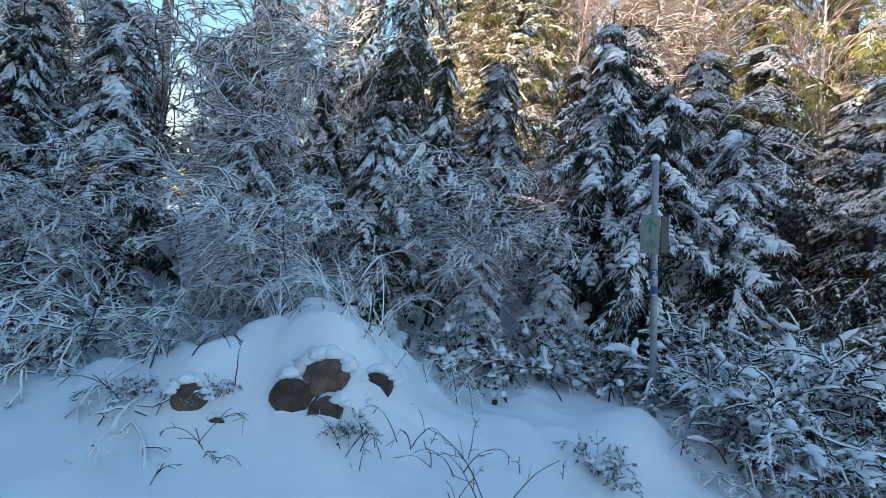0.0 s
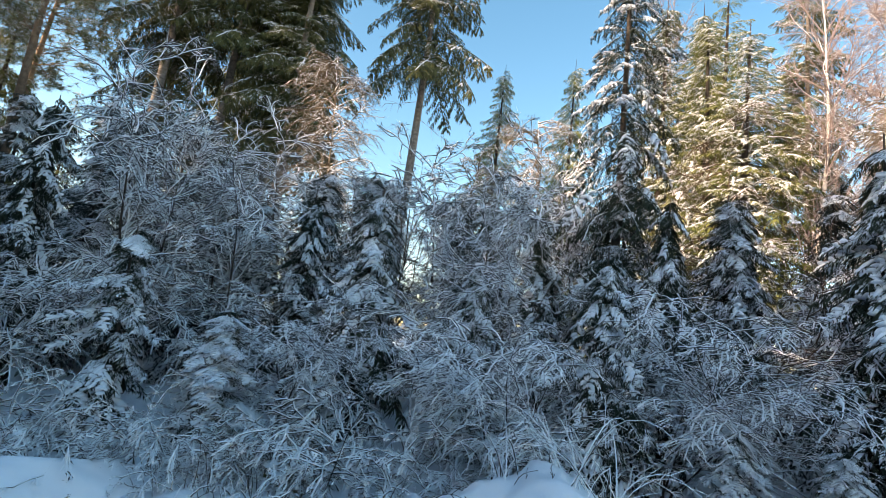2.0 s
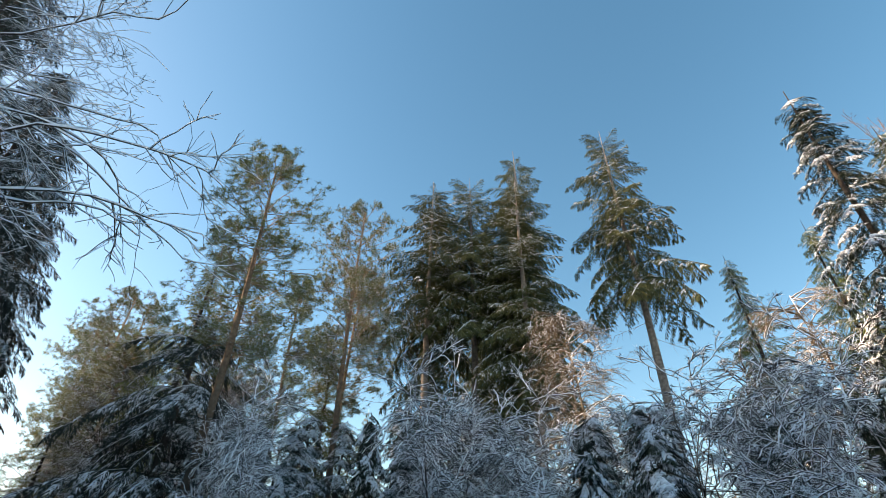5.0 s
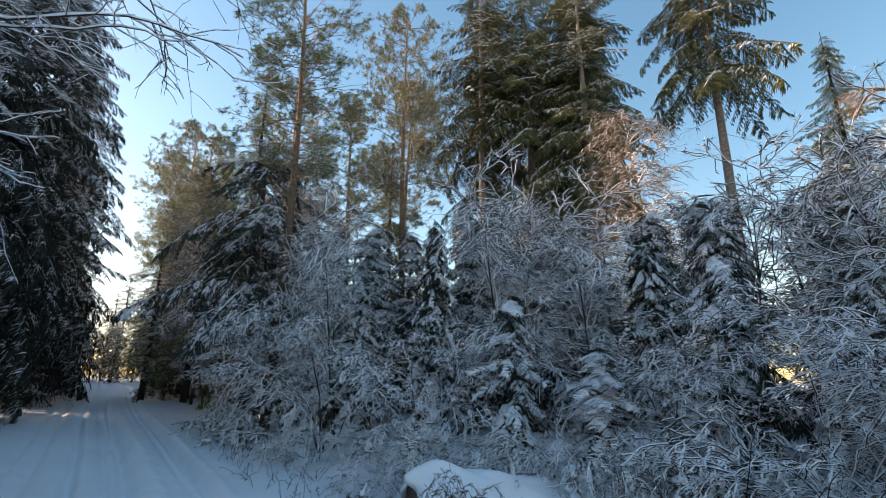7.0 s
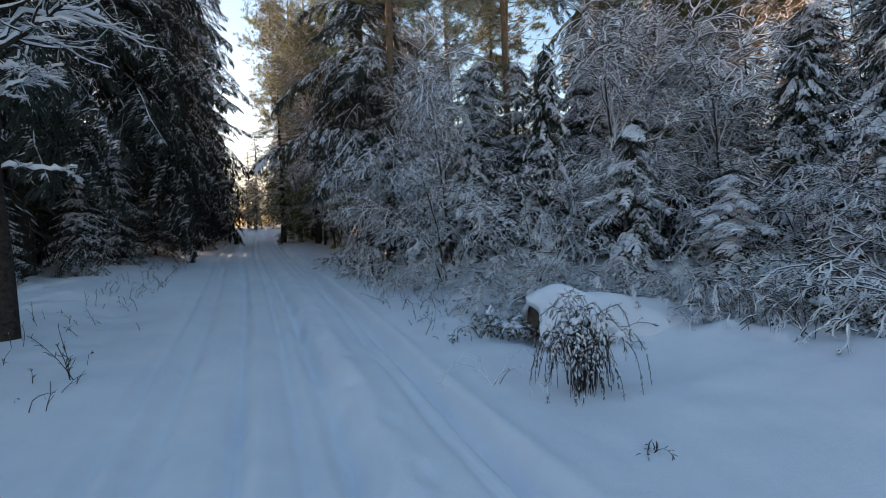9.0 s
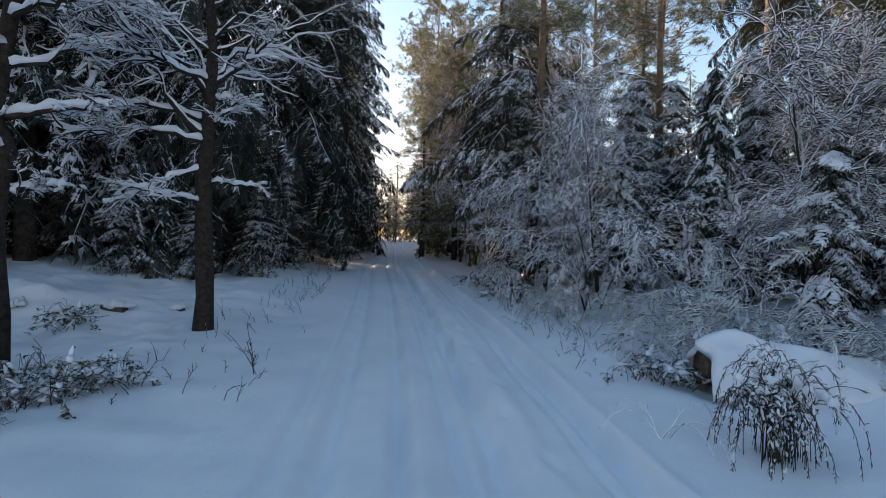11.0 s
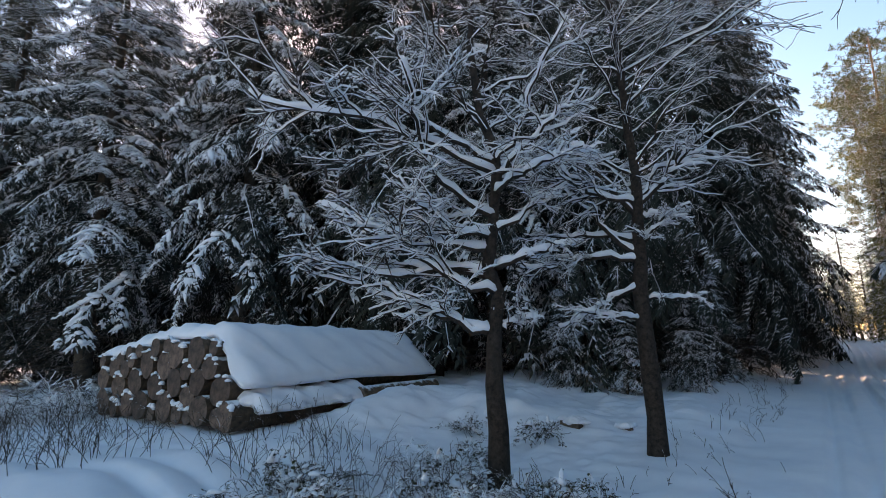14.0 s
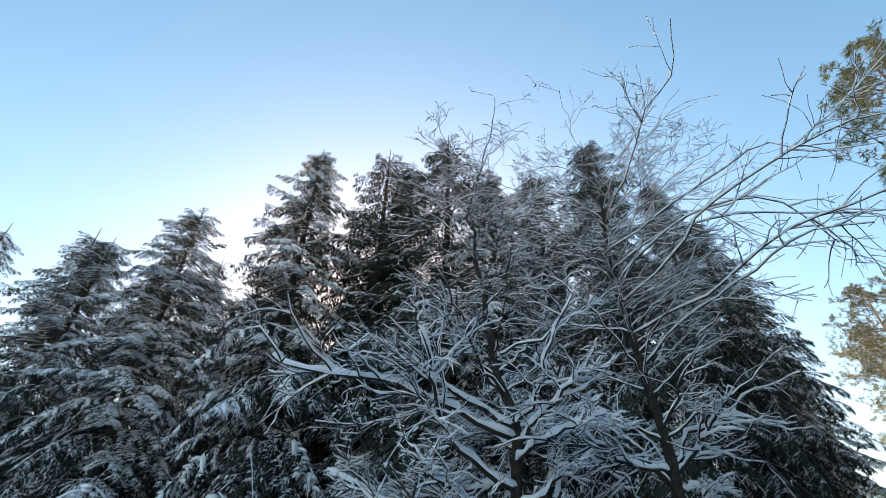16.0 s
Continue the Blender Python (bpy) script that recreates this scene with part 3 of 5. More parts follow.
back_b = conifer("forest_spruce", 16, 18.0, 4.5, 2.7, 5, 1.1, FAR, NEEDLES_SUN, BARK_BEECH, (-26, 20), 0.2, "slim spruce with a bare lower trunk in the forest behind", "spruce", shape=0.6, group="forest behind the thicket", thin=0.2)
filler_a = conifer("plantation_spruce", 17, 16.0, 1.5, 2.9, 5, 0.75, DEEP, NEEDLES_DARK, BARK, (-22, 22), 0.2, "dark spruce added deep inside the plantation to block the sun", "spruce", shape=0.6, group="spruces in the plantation", thin=0.1)
pine_a = pine("pine_tree", 8, 21.0, 10.0, 3.0, 0.19, "tall pine with ruddy trunk and sunlit olive crown", "tall sunlit conifers")
pine_b = pine("pine_tree", 9, 20.0, 8.5, 2.6, 0.17, "slender pine with a narrow frosted crown", "tall sunlit conifers", lean=0.03)

# plantation edge on the near bank and along the road
for x, y, s, w, kind, turn in ((-20.4, 3.6, 0.88, 1.2, wall_b, 0), (-17.0, 5.2, 0.92, 1.15, wall_a, 40), (-13.4, 7.6, 1.1, 1.1, wall_a, 200), (-11.0, 10.6, 1.1, 1.0, wall_b, 90),
                               (-7.9, 11.6, 0.98, 1.0, wall_a, 300), (-4.6, 13.4, 1.06, 1.1, wall_b, 20), (-3.4, 17.0, 1.05, 1.0, wall_b, 130), (-2.8, 20.8, 1.05, 1.05, wall_b, 220),
                               (-2.3, 24.8, 0.95, 1.0, wall_c, 10), (-2.3, 29.0, 0.7, 0.75, wall_c, 310), (-2.9, 34.0, 0.42, 0.7, wall_c, 80),
                               (-9.0, 16.5, 1.1, 1.1, wall_c, 70), (-15.0, 13.0, 1.1, 1.1, wall_c, 190), (-19.5, 9.5, 1.0, 1.0, wall_c, 250), (-24.0, 6.0, 0.85, 1.0, wall_c, 5),
                               (-25.5, 1.0, 0.75, 0.9, wall_c, 99), (-8.5, 23.0, 1.1, 1.1, wall_c, 44)):
    put(kind, x, y, s, turn, wide=w)

put(old_a, 3.3, 15.0, 1.0, 0)
put(shade_a, 10.75, 0.2, 1.0, 40)

# hidden rows added behind the plantation edge to keep sun off the ground
rng = np.random.RandomState(78)
for gx in range(9):
    for gy in range(9):
        x, y = -8.5 - gx * 3.2 + rng.uniform(-1, 1), 10.5 + gy * 4.4 + rng.uniform(-1.2, 1.2)
        if y < 18 - 0.42 * (x + 30) - 7 or y > 27 + max(0, -12 - x) * 0.5 or (gx + gy) % 4 == 3:
            continue
        s = rng.uniform(0.95, 1.2) * (0.75 if y > 26 else 1)
        put(filler_a, x, y, s, rng.uniform(0, 360), wide=s * 1.1)

# more added spruces against sunlit gaps and stray patches of sun
for x, y in ((-27.0, 4.0), (-28.0, 8.0), (-26.5, -1.5), (-24.5, 9.5), (-22.0, 12.5), (-30, 1), (-13.5, 20.5), (-15.5, 17.5), (-11.8, 23.5), (-17.5, 21.0)):
    put(filler_a, x, y, 1.15, x * 31, wide=1.25)

# forest behind, all round
rng = np.random.RandomState(77)
for i in range(70):
    a, d = radians(rng.uniform(-125, 235)), rng.uniform(24, 62)
    x, y = d * math.sin(a), d * math.cos(a)
    near = abs(x - 0.5) < 4.5 and y > 0
    if near or (-34 < x < -3 and 2 < y < 40) or (x < -2 and y > 36):
        continue
    if x > 8 and -2 < y < 22 and d < 34 and i % 3:
        continue
    s = rng.uniform(0.7, 1.05) * (0.8 if y > 20 else 1.0)
    put(back_a if i % 2 else back_b, x, y, s, rng.uniform(0, 360), wide=s * rng.uniform(0.9, 1.3))

rng = np.random.RandomState(79)
for i in range(30):
    x, y = rng.uniform(13, 34), rng.uniform(-24, -2)
    if math.hypot(x, y) > 15 and i < 26:
        s = rng.uniform(0.75, 1.1)
        put(back_a if i % 2 else back_b, x, y, s, rng.uniform(0, 360), wide=s * 1.1)
for i in range(16):
    x, y = rng.uniform(3.2, 9), rng.uniform(20, 46)
    s = rng.uniform(0.45, 0.85)
    put(back_b if i % 3 else back_a, x, y, s, rng.uniform(0, 360), wide=s * 1.1)

# plantation spruces added to shade the far ground, and low wood, towards the end of the road
rng = np.random.RandomState(82)
for i in range(24):
    x, y = -3.6 - rng.uniform(0, 7), 29 + i * 1.15
    s = rng.uniform(0.5, 0.66)
    put(filler_a, x, y, s, rng.uniform(0, 360), wide=s * 1.3)
for i in range(22):
    y = 22 + i * 1.5
    x = 5.2 + rng.uniform(0, 7.0)
    s = rng.uniform(0.24, 0.4)
    put(back_a, x, y, s, rng.uniform(0, 360), wide=s * 1.7)

for i in range(30):
    a, d = radians(2.0 + i * 0.95), rng.uniform(25, 34)
    s = rng.uniform(0.26, 0.42)
    put(back_a, 0.6 + d * math.sin(a), d * math.cos(a), s, rng.uniform(0, 360), wide=s * 1.6)

# close the far end of the road
for x, y, s in ((3.0, 30, 0.6), (2.7, 36, 0.62), (2.4, 42, 0.6), (3.6, 26, 0.62), (-3.2, 50, 0.35), (-1.6, 54, 0.4), (0.4, 51, 0.28), (1.8, 55, 0.4), (3.4, 50, 0.5), (-5.5, 56, 0.6), (6.0, 47, 0.7), (0, 62, 0.5), (-2.6, 62, 0.6), (3, 63, 0.6), (-7.5, 60, 0.7), (-4, 70, 0.8), (1, 72, 0.7), (5, 70, 0.9), (8, 60, 0.9), (5.5, 33, 0.6), (7.2, 30, 0.62), (8.6, 34, 0.7), (6.2, 38, 0.66), (9.8, 29, 0.66), (4.7, 28, 0.55), (11.5, 31, 0.72), (-2.2, 46, 0.3), (-0.9, 47.5, 0.26), (0.5, 46, 0.24), (1.9, 47, 0.28), (-0.2, 49, 0.3), (3.0, 45, 0.34)):
    put(back_a, x, y, s, x * 40, wide=s * (1.4 if y > 45 else 0.9))

# tall sunlit conifers
for x, y, top, kind, w, turn in ((23.3, 10.7, 29.5, tall_a, 1.15, 0), (20.0, 15.9, 29.3, tall_b, 1.15, 60), (20.8, 17.6, 27.2, tall_b, 1.15, 140), (15.4, 19.4, 25.8, tall_a, 1.1, 200), (18.2, 14.6, 24.5, tall_b, 1.05, 330), (17.6, 18.0, 26.5, tall_a, 1.1, 15),
                                 (17.0, 20.8, 26.0, tall_b, 0.9, 280), (22.5, 21.5, 27.0, tall_b, 1.0, 20),
                                 (10.7, 19.7, 20.5, pine_a, 0.9, 0), (8.9, 22.1, 16.5, pine_b, 0.85, 70), (3.5, 13.0, 14.2, pine_a, 0.75, 120), (6.5, 24.0, 17.0, pine_a, 0.85, 200),
                                 (3.0, 36.0, 19.0, pine_a, 1.0, 30), (2.6, 42.0, 19.0, pine_b, 1.1, 130), (4.4, 39.0, 20.0, pine_a, 1.1, 230), (3.5, 30.0, 14.0, pine_a, 0.9, 300), (2.8, 24.0, 11.0, pine_b, 0.8, 90), (13.0, 24.0, 20.0, pine_b, 1.0, 10),
                                 (25.8, 6.8, 17.8, snowy, 1.0, 0), (28.4, 3.2, 19.5, snowy, 0.95, 50), (21.0, -1.2, 17.5, snowy, 1.1, 100), (19.6, -2.6, 15.5, snowy, 1.1, 20), (17.2, -3.4, 13.5, snowy, 1.0, 220), (24.4, -3.0, 19.6, snowy, 1.1, 150),
                                 (19.0, -9.5, 21.0, snowy, 1.1, 200), (22.0, -6.5, 20.0, tall_b, 0.8, 250)):
    full = {tall_a: 28, tall_b: 28, pine_a: 21, pine_b: 20, snowy: 18}[kind]
    put(kind, x, y, (top - ground_z(x, y)) / full, turn, wide=w)

# dark young spruces added to block light and deepen the shade behind the thicket
rng = np.random.RandomState(80)
for i in range(30):
    y = -9 + i * 0.72 + rng.uniform(-0.5, 0.5)
    x = 9.4 + (i % 3) * 1.1 + rng.uniform(-0.4, 0.4) - 0.17 * max(0, y - 3)
    s = rng.uniform(0.8, 1.25)
    if i % 3 == 0 and -5 < y < 5:
        continue
    put(brush_a, x, y, s, rng.uniform(0, 360), wide=s * rng.uniform(0.9, 1.2))

# more of them, added as a dark mass at this end
for i, (x, y) in enumerate(((8.6, -4.9), (9.3, -6.4), (10.2, -4.6), (8.2, -7.8), (7.2, -8.8), (9.6, -8.4), (11.4, -6.4), (8.8, -3.6), (10.8, -9.6))):
    s = rng.uniform(0.9, 1.35)
    put(brush_a, x, y, s, rng.uniform(0, 360), wide=s * 1.2)

# added along the road edge to stop light under the branches
for i, (x, y, s) in enumerate(((-3.5, 13.0, 0.6), (-3.2, 15.0, 0.7), (-2.9, 18.6, 0.8), (-2.5, 22.4, 0.8), (-2.3, 26.5, 0.9), (-2.1, 31.0, 0.9), (-2.2, 36.0, 1.0), (-4.6, 12.0, 0.55), (-6.0, 11.6, 0.6), (-4.2, 17.5, 0.9), (-3.8, 23.5, 1.0))):
    put(brush_a, x, y, s, i * 77, wide=s * 1.15)

for i, (x, y, s) in enumerate(((5.4, 11.6, 1.2), (6.6, 13.4, 1.4), (7.6, 11.8, 1.3), (5.6, 16.0, 1.4), (6.9, 17.6, 1.5), (8.6, 15.0, 1.5), (5.0, 14.2, 1.3), (9.2, 12.6, 1.5), (10.2, 10.4, 1.4), (4.6, 18.4, 1.4), (7.4, 9.8, 1.2))):
    put(brush_a, x, y, s, i * 61, wide=s * 1.05)

# and added ones that darken the foot of the plantation
for i, (x, y) in enumerate(((-5.2, 16.0), (-4.9, 19.5), (-4.8, 22.5), (-4.4, 26.0), (-6.2, 14.0), (-8.4, 13.8), (-10.4, 13.4), (-24.5, 2.0), (-22.4, 0.6), (-24.6, -1.6))):
    s = rng.uniform(0.8, 1.3)
    put(brush_a, x, y, s, rng.uniform(0, 360), wide=s * 1.25)

# young spruces in the thicket
for x, y, top, kind, w, turn in ((6.87, 0.19, 3.4, young_a, 0.72, 0), (7.7, -2.9, 5.2, young_a, 1.1, 60), (6.6, -4.2, 3.6, young_b, 1.0, 120), (7.9, 3.9, 4.4, young_a, 1.05, 200),
                                 (5.7, 8.8, 5.1, young_b, 0.85, 20), (5.35, 5.95, 2.95, young_b, 0.85, 80), (5.8, 4.64, 2.05, young_b, 0.9, 150), (8.0, 2.1, 3.2, young_a, 0.7, 220),
                                 (6.45, -1.1, 1.65, young_b, 0.55, 300), (6.5, -2.0, 1.55, young_a, 0.5, 10), (6.5, -3.2, 3.9, young_b, 1.0, 190), (8.4, 5.5, 4.5, young_a, 0.75, 40), (8.6, -0.6, 4.6, young_b, 0.8, 90),
                                 (9.5, 7.5, 4.6, young_a, 0.9, 130), (4.2, 15.2, 5.5, young_b, 1.0, 33), (10.6, 1.6, 5.0, young_b, 1.0, 260), (10.2, -1.8, 5.2, young_a, 1.0, 310), (4.9, 10.8, 4.2, young_a, 0.8, 333)):
    put(kind, x, y, (top - ground_z(x, y)) / 4.0, turn, wide=w)


# ---- frosted broadleaf trees and shrubs ----
def frosted(name, seed, stems, high, spread, radius, levels, mat, label, category, group, sides=3, upright=1.0, first=0.55, twig_mat=None, least=0.0065, plane=0.6):
    """Stems from one root that branch into fine twigs rimed with snow."""
    rng = np.random.RandomState(seed)
    root = thing(name, 0, 0, -500, label, category, group)
    a = rng.uniform(0, 6.28, stems)
    start = np.stack([np.cos(a) * spread * 0.25, np.sin(a) * spread * 0.25, np.full(stems, -0.15)], 1)
    way = np.stack([np.cos(a) * spread * rng.uniform(0.3, 1, stems), np.sin(a) * spread * rng.uniform(0.3, 1, stems), np.full(stems, upright)], 1)
    lv = grow(rng, start, way, high * rng.uniform(0.75, 1.15, stems), np.full(stems, radius), levels, first, plane)
    stem, twigs = Soup(), Soup()
    tubes(stem, lv[0][0], lv[0][1] * np.linspace(1, 0.25, lv[0][1].shape[1])[None], 6)
    for p, r in lv[1:-1]:
        tubes(twigs, p, np.maximum(r, least), sides)
    p = lv[-1][0]
    for a, b in ((0, 1), (1, 2)):
        step = p[:, b] - p[:, a]
        kites(twigs, p[:, a], step, np.linalg.norm(step, axis=1) * 1.3, least * 1.5, 0.5)
    part("stem", stem.mesh("stem", BARK_BEECH if mat is FROST and stems < 10 else mat), root)
    tagged(part("crown", twigs.mesh("crown", twig_mat or mat), root), kind="stuff")
    return root


frost_a = frosted("frosted_birch", 21, 2, 5.0, 0.25, 0.04, [(30, 60, 0.34, 8, 0.07, 0.0), (9, 50, 0.45, 6, 0.2, 0.2), (5, 52, 0.58, 4, 0.26, 0.22), (0, 0, 0, 2, 0.3, 0.2)], FROST, "young birch with every twig coated in snow", "birch", "frosted young birches", first=0.34, least=0.0122)
frost_b = frosted("frosted_birch", 22, 4, 4.6, 0.5, 0.026, [(20, 56, 0.36, 8, 0.09, 0.14), (7, 50, 0.45, 5, 0.2, 0.26), (5, 52, 0.58, 4, 0.26, 0.26), (0, 0, 0, 2, 0.3, 0.2)], FROST, "many-stemmed young birch white with rime", "birch", "frosted young birches", first=0.36, least=0.0122)
frost_c = frosted("frosted_tree", 27, 1, 8.0, 0.12, 0.075, [(34, 55, 0.36, 9, 0.06, 0.0), (11, 45, 0.42, 6, 0.14, 0.05), (9, 48, 0.5, 4, 0.2, 0.08), (0, 0, 0, 2, 0.25, 0.1)], FROST_GREY, "slim dark-stemmed tree with fine twigs dusted by snow", "tree", "frosted trees beside the road", first=0.3, plane=0.4)
shrub_a = frosted("frosted_shrub", 23, 16, 2.1, 0.9, 0.013, [(8, 48, 0.36, 9, 0.12, 0.34), (4, 45, 0.45, 5, 0.24, 0.3), (3, 50, 0.6, 3, 0.26, 0.25), (0, 0, 0, 2, 0.3, 0.15)], FROST, "arching bush of thin twigs bent down by snow", "shrub", "snow-covered shrubs", least=0.0115)
shrub_b = frosted("frosted_shrub", 24, 30, 1.0, 1.1, 0.010, [(6, 48, 0.36, 7, 0.16, 0.36), (4, 50, 0.6, 3, 0.26, 0.3), (0, 0, 0, 2, 0.3, 0.2)], FROST, "low bramble bush matted with snow", "shrub", "snow-covered shrubs", least=0.0115)
bare_a = frosted("bare_tree", 25, 1, 19.0, 0.05, 0.13, [(34, 38, 0.25, 10, 0.035, -0.03), (12, 36, 0.42, 7, 0.10, -0.02), (14, 38, 0.5, 4, 0.14, 0.12), (0, 0, 0, 3, 0.14, 0.3)], BARK_BIRCH, "tall sunlit birch with pale trunk and thin bare crown", "birch", "birches in the sun", first=0.2, twig_mat=BIRCH_TWIGS, least=0.0075, plane=0.0)
dry_a = frosted("dry_larch", 26, 1, 8.5, 0.05, 0.09, [(70, 75, 0.24, 8, 0.03, 0.0), (9, 50, 0.45, 6, 0.14, 0.3), (7, 45, 0.5, 4, 0.18, 0.35), (0, 0, 0, 2, 0.2, 0.35)], NEEDLES_DRY, "sunlit brown tree of dry twigs dusted with frost", "tree", "dry trees in the sun", first=0.28, least=0.006)

for x, y, top, w, turn in ((3.5, 18.2, 6.4, 0.9, 0), (4.4, 20.6, 7.6, 1.0, 80), (3.1, 23.0, 6.2, 0.9, 150), (4.6, 24.5, 8.2, 1.1, 210), (3.0, 27.5, 6.8, 1.0, 260), (3.8, 31.0, 8.0, 1.1, 300), (2.9, 34.0, 7.0, 1.0, 30), (5.6, 19.0, 8.5, 1.1, 120), (6.6, 22.5, 9.0, 1.2, 190), (2.8, 39.0, 7.5, 1.1, 240)):
    put(frost_c, x, y, (top - ground_z(x, y)) / 8.0, turn, wide=w)

for kind, x, y, top, full, w, turn in ((frost_b, 3.7, 9.4, 3.9, 4.6, 0.85, 0), (frost_a, 6.8, 7.3, 6.1, 5.0, 1.1, 50), (frost_a, 8.1, 6.7, 5.1, 5.0, 1.0, 100), (frost_b, 7.0, 4.6, 2.6, 4.6, 0.7, 150),
                                       (frost_a, 8.9, 2.2, 5.5, 5.0, 0.9, 200), (frost_b, 7.6, 4.9, 3.4, 4.6, 0.8, 250), (frost_a, 7.4, 8.6, 6.6, 5.0, 1.0, 300), (frost_b, 3.8, 12.2, 3.8, 4.6, 0.8, 30),
                                       (frost_a, 9.8, 7.8, 6.3, 5.0, 1.1, 130), (frost_b, 4.6, 7.6, 3.4, 4.6, 0.75, 230),
                                       (frost_a, 10.6, 3.2, 6.0, 5.0, 1.1, 12), (frost_b, 7.2, 1.3, 2.6, 4.6, 0.7, 66), (frost_a, 11.0, 5.4, 6.2, 5.0, 1.2, 166), (frost_b, 10.5, -4.0, 5.0, 4.6, 1.0, 222),
                                       (frost_a, 4.3, 10.4, 5.4, 5.0, 0.9, 99), (frost_a, 4.7, 12.8, 6.4, 5.0, 1.0, 199), (frost_a, 4.4, 16.4, 6.4, 5.0, 1.0, 299), (frost_a, 3.2, 20.0, 5.5, 5.0, 1.0, 44), (frost_a, 3.4, 26.0, 5.5, 5.0, 1.0, 144), (frost_a, 10.5, 10.5, 6.0, 5.0, 1.1, 77), (frost_a, 11.8, 0.5, 6.2, 5.0, 1.1, 7), (frost_b, 8.3, -1.7, 3.4, 4.6, 0.8, 17), (frost_b, 7.6, -0.5, 2.6, 4.6, 0.7, 111), (frost_b, 9.2, -3.4, 3.8, 4.6, 0.8, 211), (frost_b, 8.0, 0.9, 3.0, 4.6, 0.75, 311), (frost_a, 9.0, -5.2, 4.6, 5.0, 0.9, 71)):
    put(kind, x, y, (top - ground_z(x, y)) / full, turn, wide=w)

for kind, x, y, s, turn in ((shrub_a, 6.3, 2.5, 1.0, 0), (shrub_a, 5.9, 3.5, 0.7, 60), (shrub_a, 5.2, 4.9, 0.65, 100), (shrub_a, 6.6, 1.5, 0.8, 160), (shrub_b, 4.6, 5.6, 0.8, 0), (shrub_b, 5.6, 3.9, 0.8, 70),
                            (shrub_b, 4.8, -3.3, 1.0, 20), (shrub_b, 5.2, -3.9, 1.2, 90), (shrub_b, 4.4, -3.9, 1.1, 150), (shrub_b, 5.8, -4.4, 1.3, 210), (shrub_b, 4.3, -3.2, 0.8, 280),
                            (shrub_b, 6.2, -2.2, 0.7, 33), (shrub_a, 3.7, 6.4, 0.6, 11), (shrub_a, 4.2, 5.9, 0.7, 51), (shrub_a, 4.4, 6.9, 0.8, 131), (shrub_a, 3.3, 9.0, 0.7, 171), (shrub_a, 3.2, 12.0, 0.8, 61), (shrub_a, 7.2, 0.9, 0.9, 101), (shrub_b, 2.8, 9.4, 0.5, 94), (shrub_b, 2.7, 14.0, 0.6, 164),
                            (shrub_b, 4.9, 4.5, 0.6, 10), (shrub_b, 5.3, 4.1, 0.65, 130), (shrub_b, 5.7, 3.5, 0.6, 250), (shrub_b, 5.9, 2.9, 0.65, 50), (shrub_b, 4.45, 5.0, 0.6, 170), (shrub_b, 6.2, 2.1, 0.7, 290), (shrub_b, -12.2, 3.4, 0.9, 40), (shrub_b, -13.2, 3.9, 1.1, 140), (shrub_b, -12.4, 4.6, 1.0, 240), (shrub_b, -14.4, 3.3, 1.1, 340), (shrub_b, -3.9, 4.4, 0.6, 14), (shrub_b, -3.5, 4.0, 0.5, 114), (shrub_b, -5.2, 3.6, 0.6, 304), (shrub_b, -5.0, 5.3, 0.5, 204)):
    put(kind, x, y, s, turn)

for x, y, top, w, turn, lean in ((17.9, -5.2, 20.0, 1.0, 0, -1), (24.5, -2.0, 23.0, 1.0, 90, 0), (16.5, -8.0, 18.0, 0.9, 150, 0), (13.5, -7.5, 14.0, 0.8, 220, 2), (15.0, -11.5, 17.0, 0.9, 300, 0), (19.5, -13.0, 20.0, 1.0, 40, 0), (12.0, -10.5, 13.0, 0.8, 120, 0), (4.2, 19.0, 9.0, 0.8, 60, 6), (4.8, 27.0, 10.0, 0.8, 160, 6), (4.0, 34.0, 9.0, 0.8, 260, 5), (6.2, 22.0, 11.0, 0.9, 310, 0)):
    put(bare_a, x, y, top / 19.0, turn, wide=w, lean=(lean, 0))
for x, y, top, w, turn in ((14.3, 9.0, 9.2, 1.2, 0), (15.5, 11.0, 10.0, 1.2, 100), (16.5, -3.0, 9.0, 1.3, 200), (18.5, 2.5, 9.5, 1.3, 300), (14.5, -6.0, 7.5, 1.2, 50), (12.5, -5.0, 6.5, 1.2, 80), (16.0, -10.0, 9.0, 1.3, 130), (13.5, 4.5, 6.0, 1.2, 180), (1.0, 49.0, 5.0, 1.2, 10), (-1.5, 47.5, 3.5, 1.2, 70)):
    put(dry_a, x, y, top / 8.5, turn, wide=w)


def undergrowth():
    """Brown and frosted brush that fills the wood between the trunks."""
    rng = np.random.RandomState(31)
    n = 400
    x, y = rng.uniform(8.5, 19, n), rng.uniform(-15, 17, n)
    far = rng.uniform(size=n) < 0.35
    x[far], y[far] = rng.uniform(3.5, 12, far.sum()), rng.uniform(14, 45, far.sum())
    st = np.stack([x, y, height(x, y) - 0.1], 1)
    way = np.stack([rng.normal(0, 0.3, n), rng.normal(0, 0.3, n), np.ones(n)], 1)
    soup = Soup()
    for p, r in grow(rng, st, way, rng.uniform(1.5, 4.0, n), np.full(n, 0.02), [(7, 45, 0.4, 5, 0.08, 0.05), (4, 42, 0.5, 3, 0.1, 0.1), (0, 0, 0, 2, 0.1, 0.1)]):
        tubes(soup, p, np.maximum(r, 0.009), 3)
    tagged(new("undergrowth", soup.mesh("undergrowth", FROST_LIGHT)), "dense brown brush rimed with frost between the trunks", "undergrowth", kind="stuff")


undergrowth()

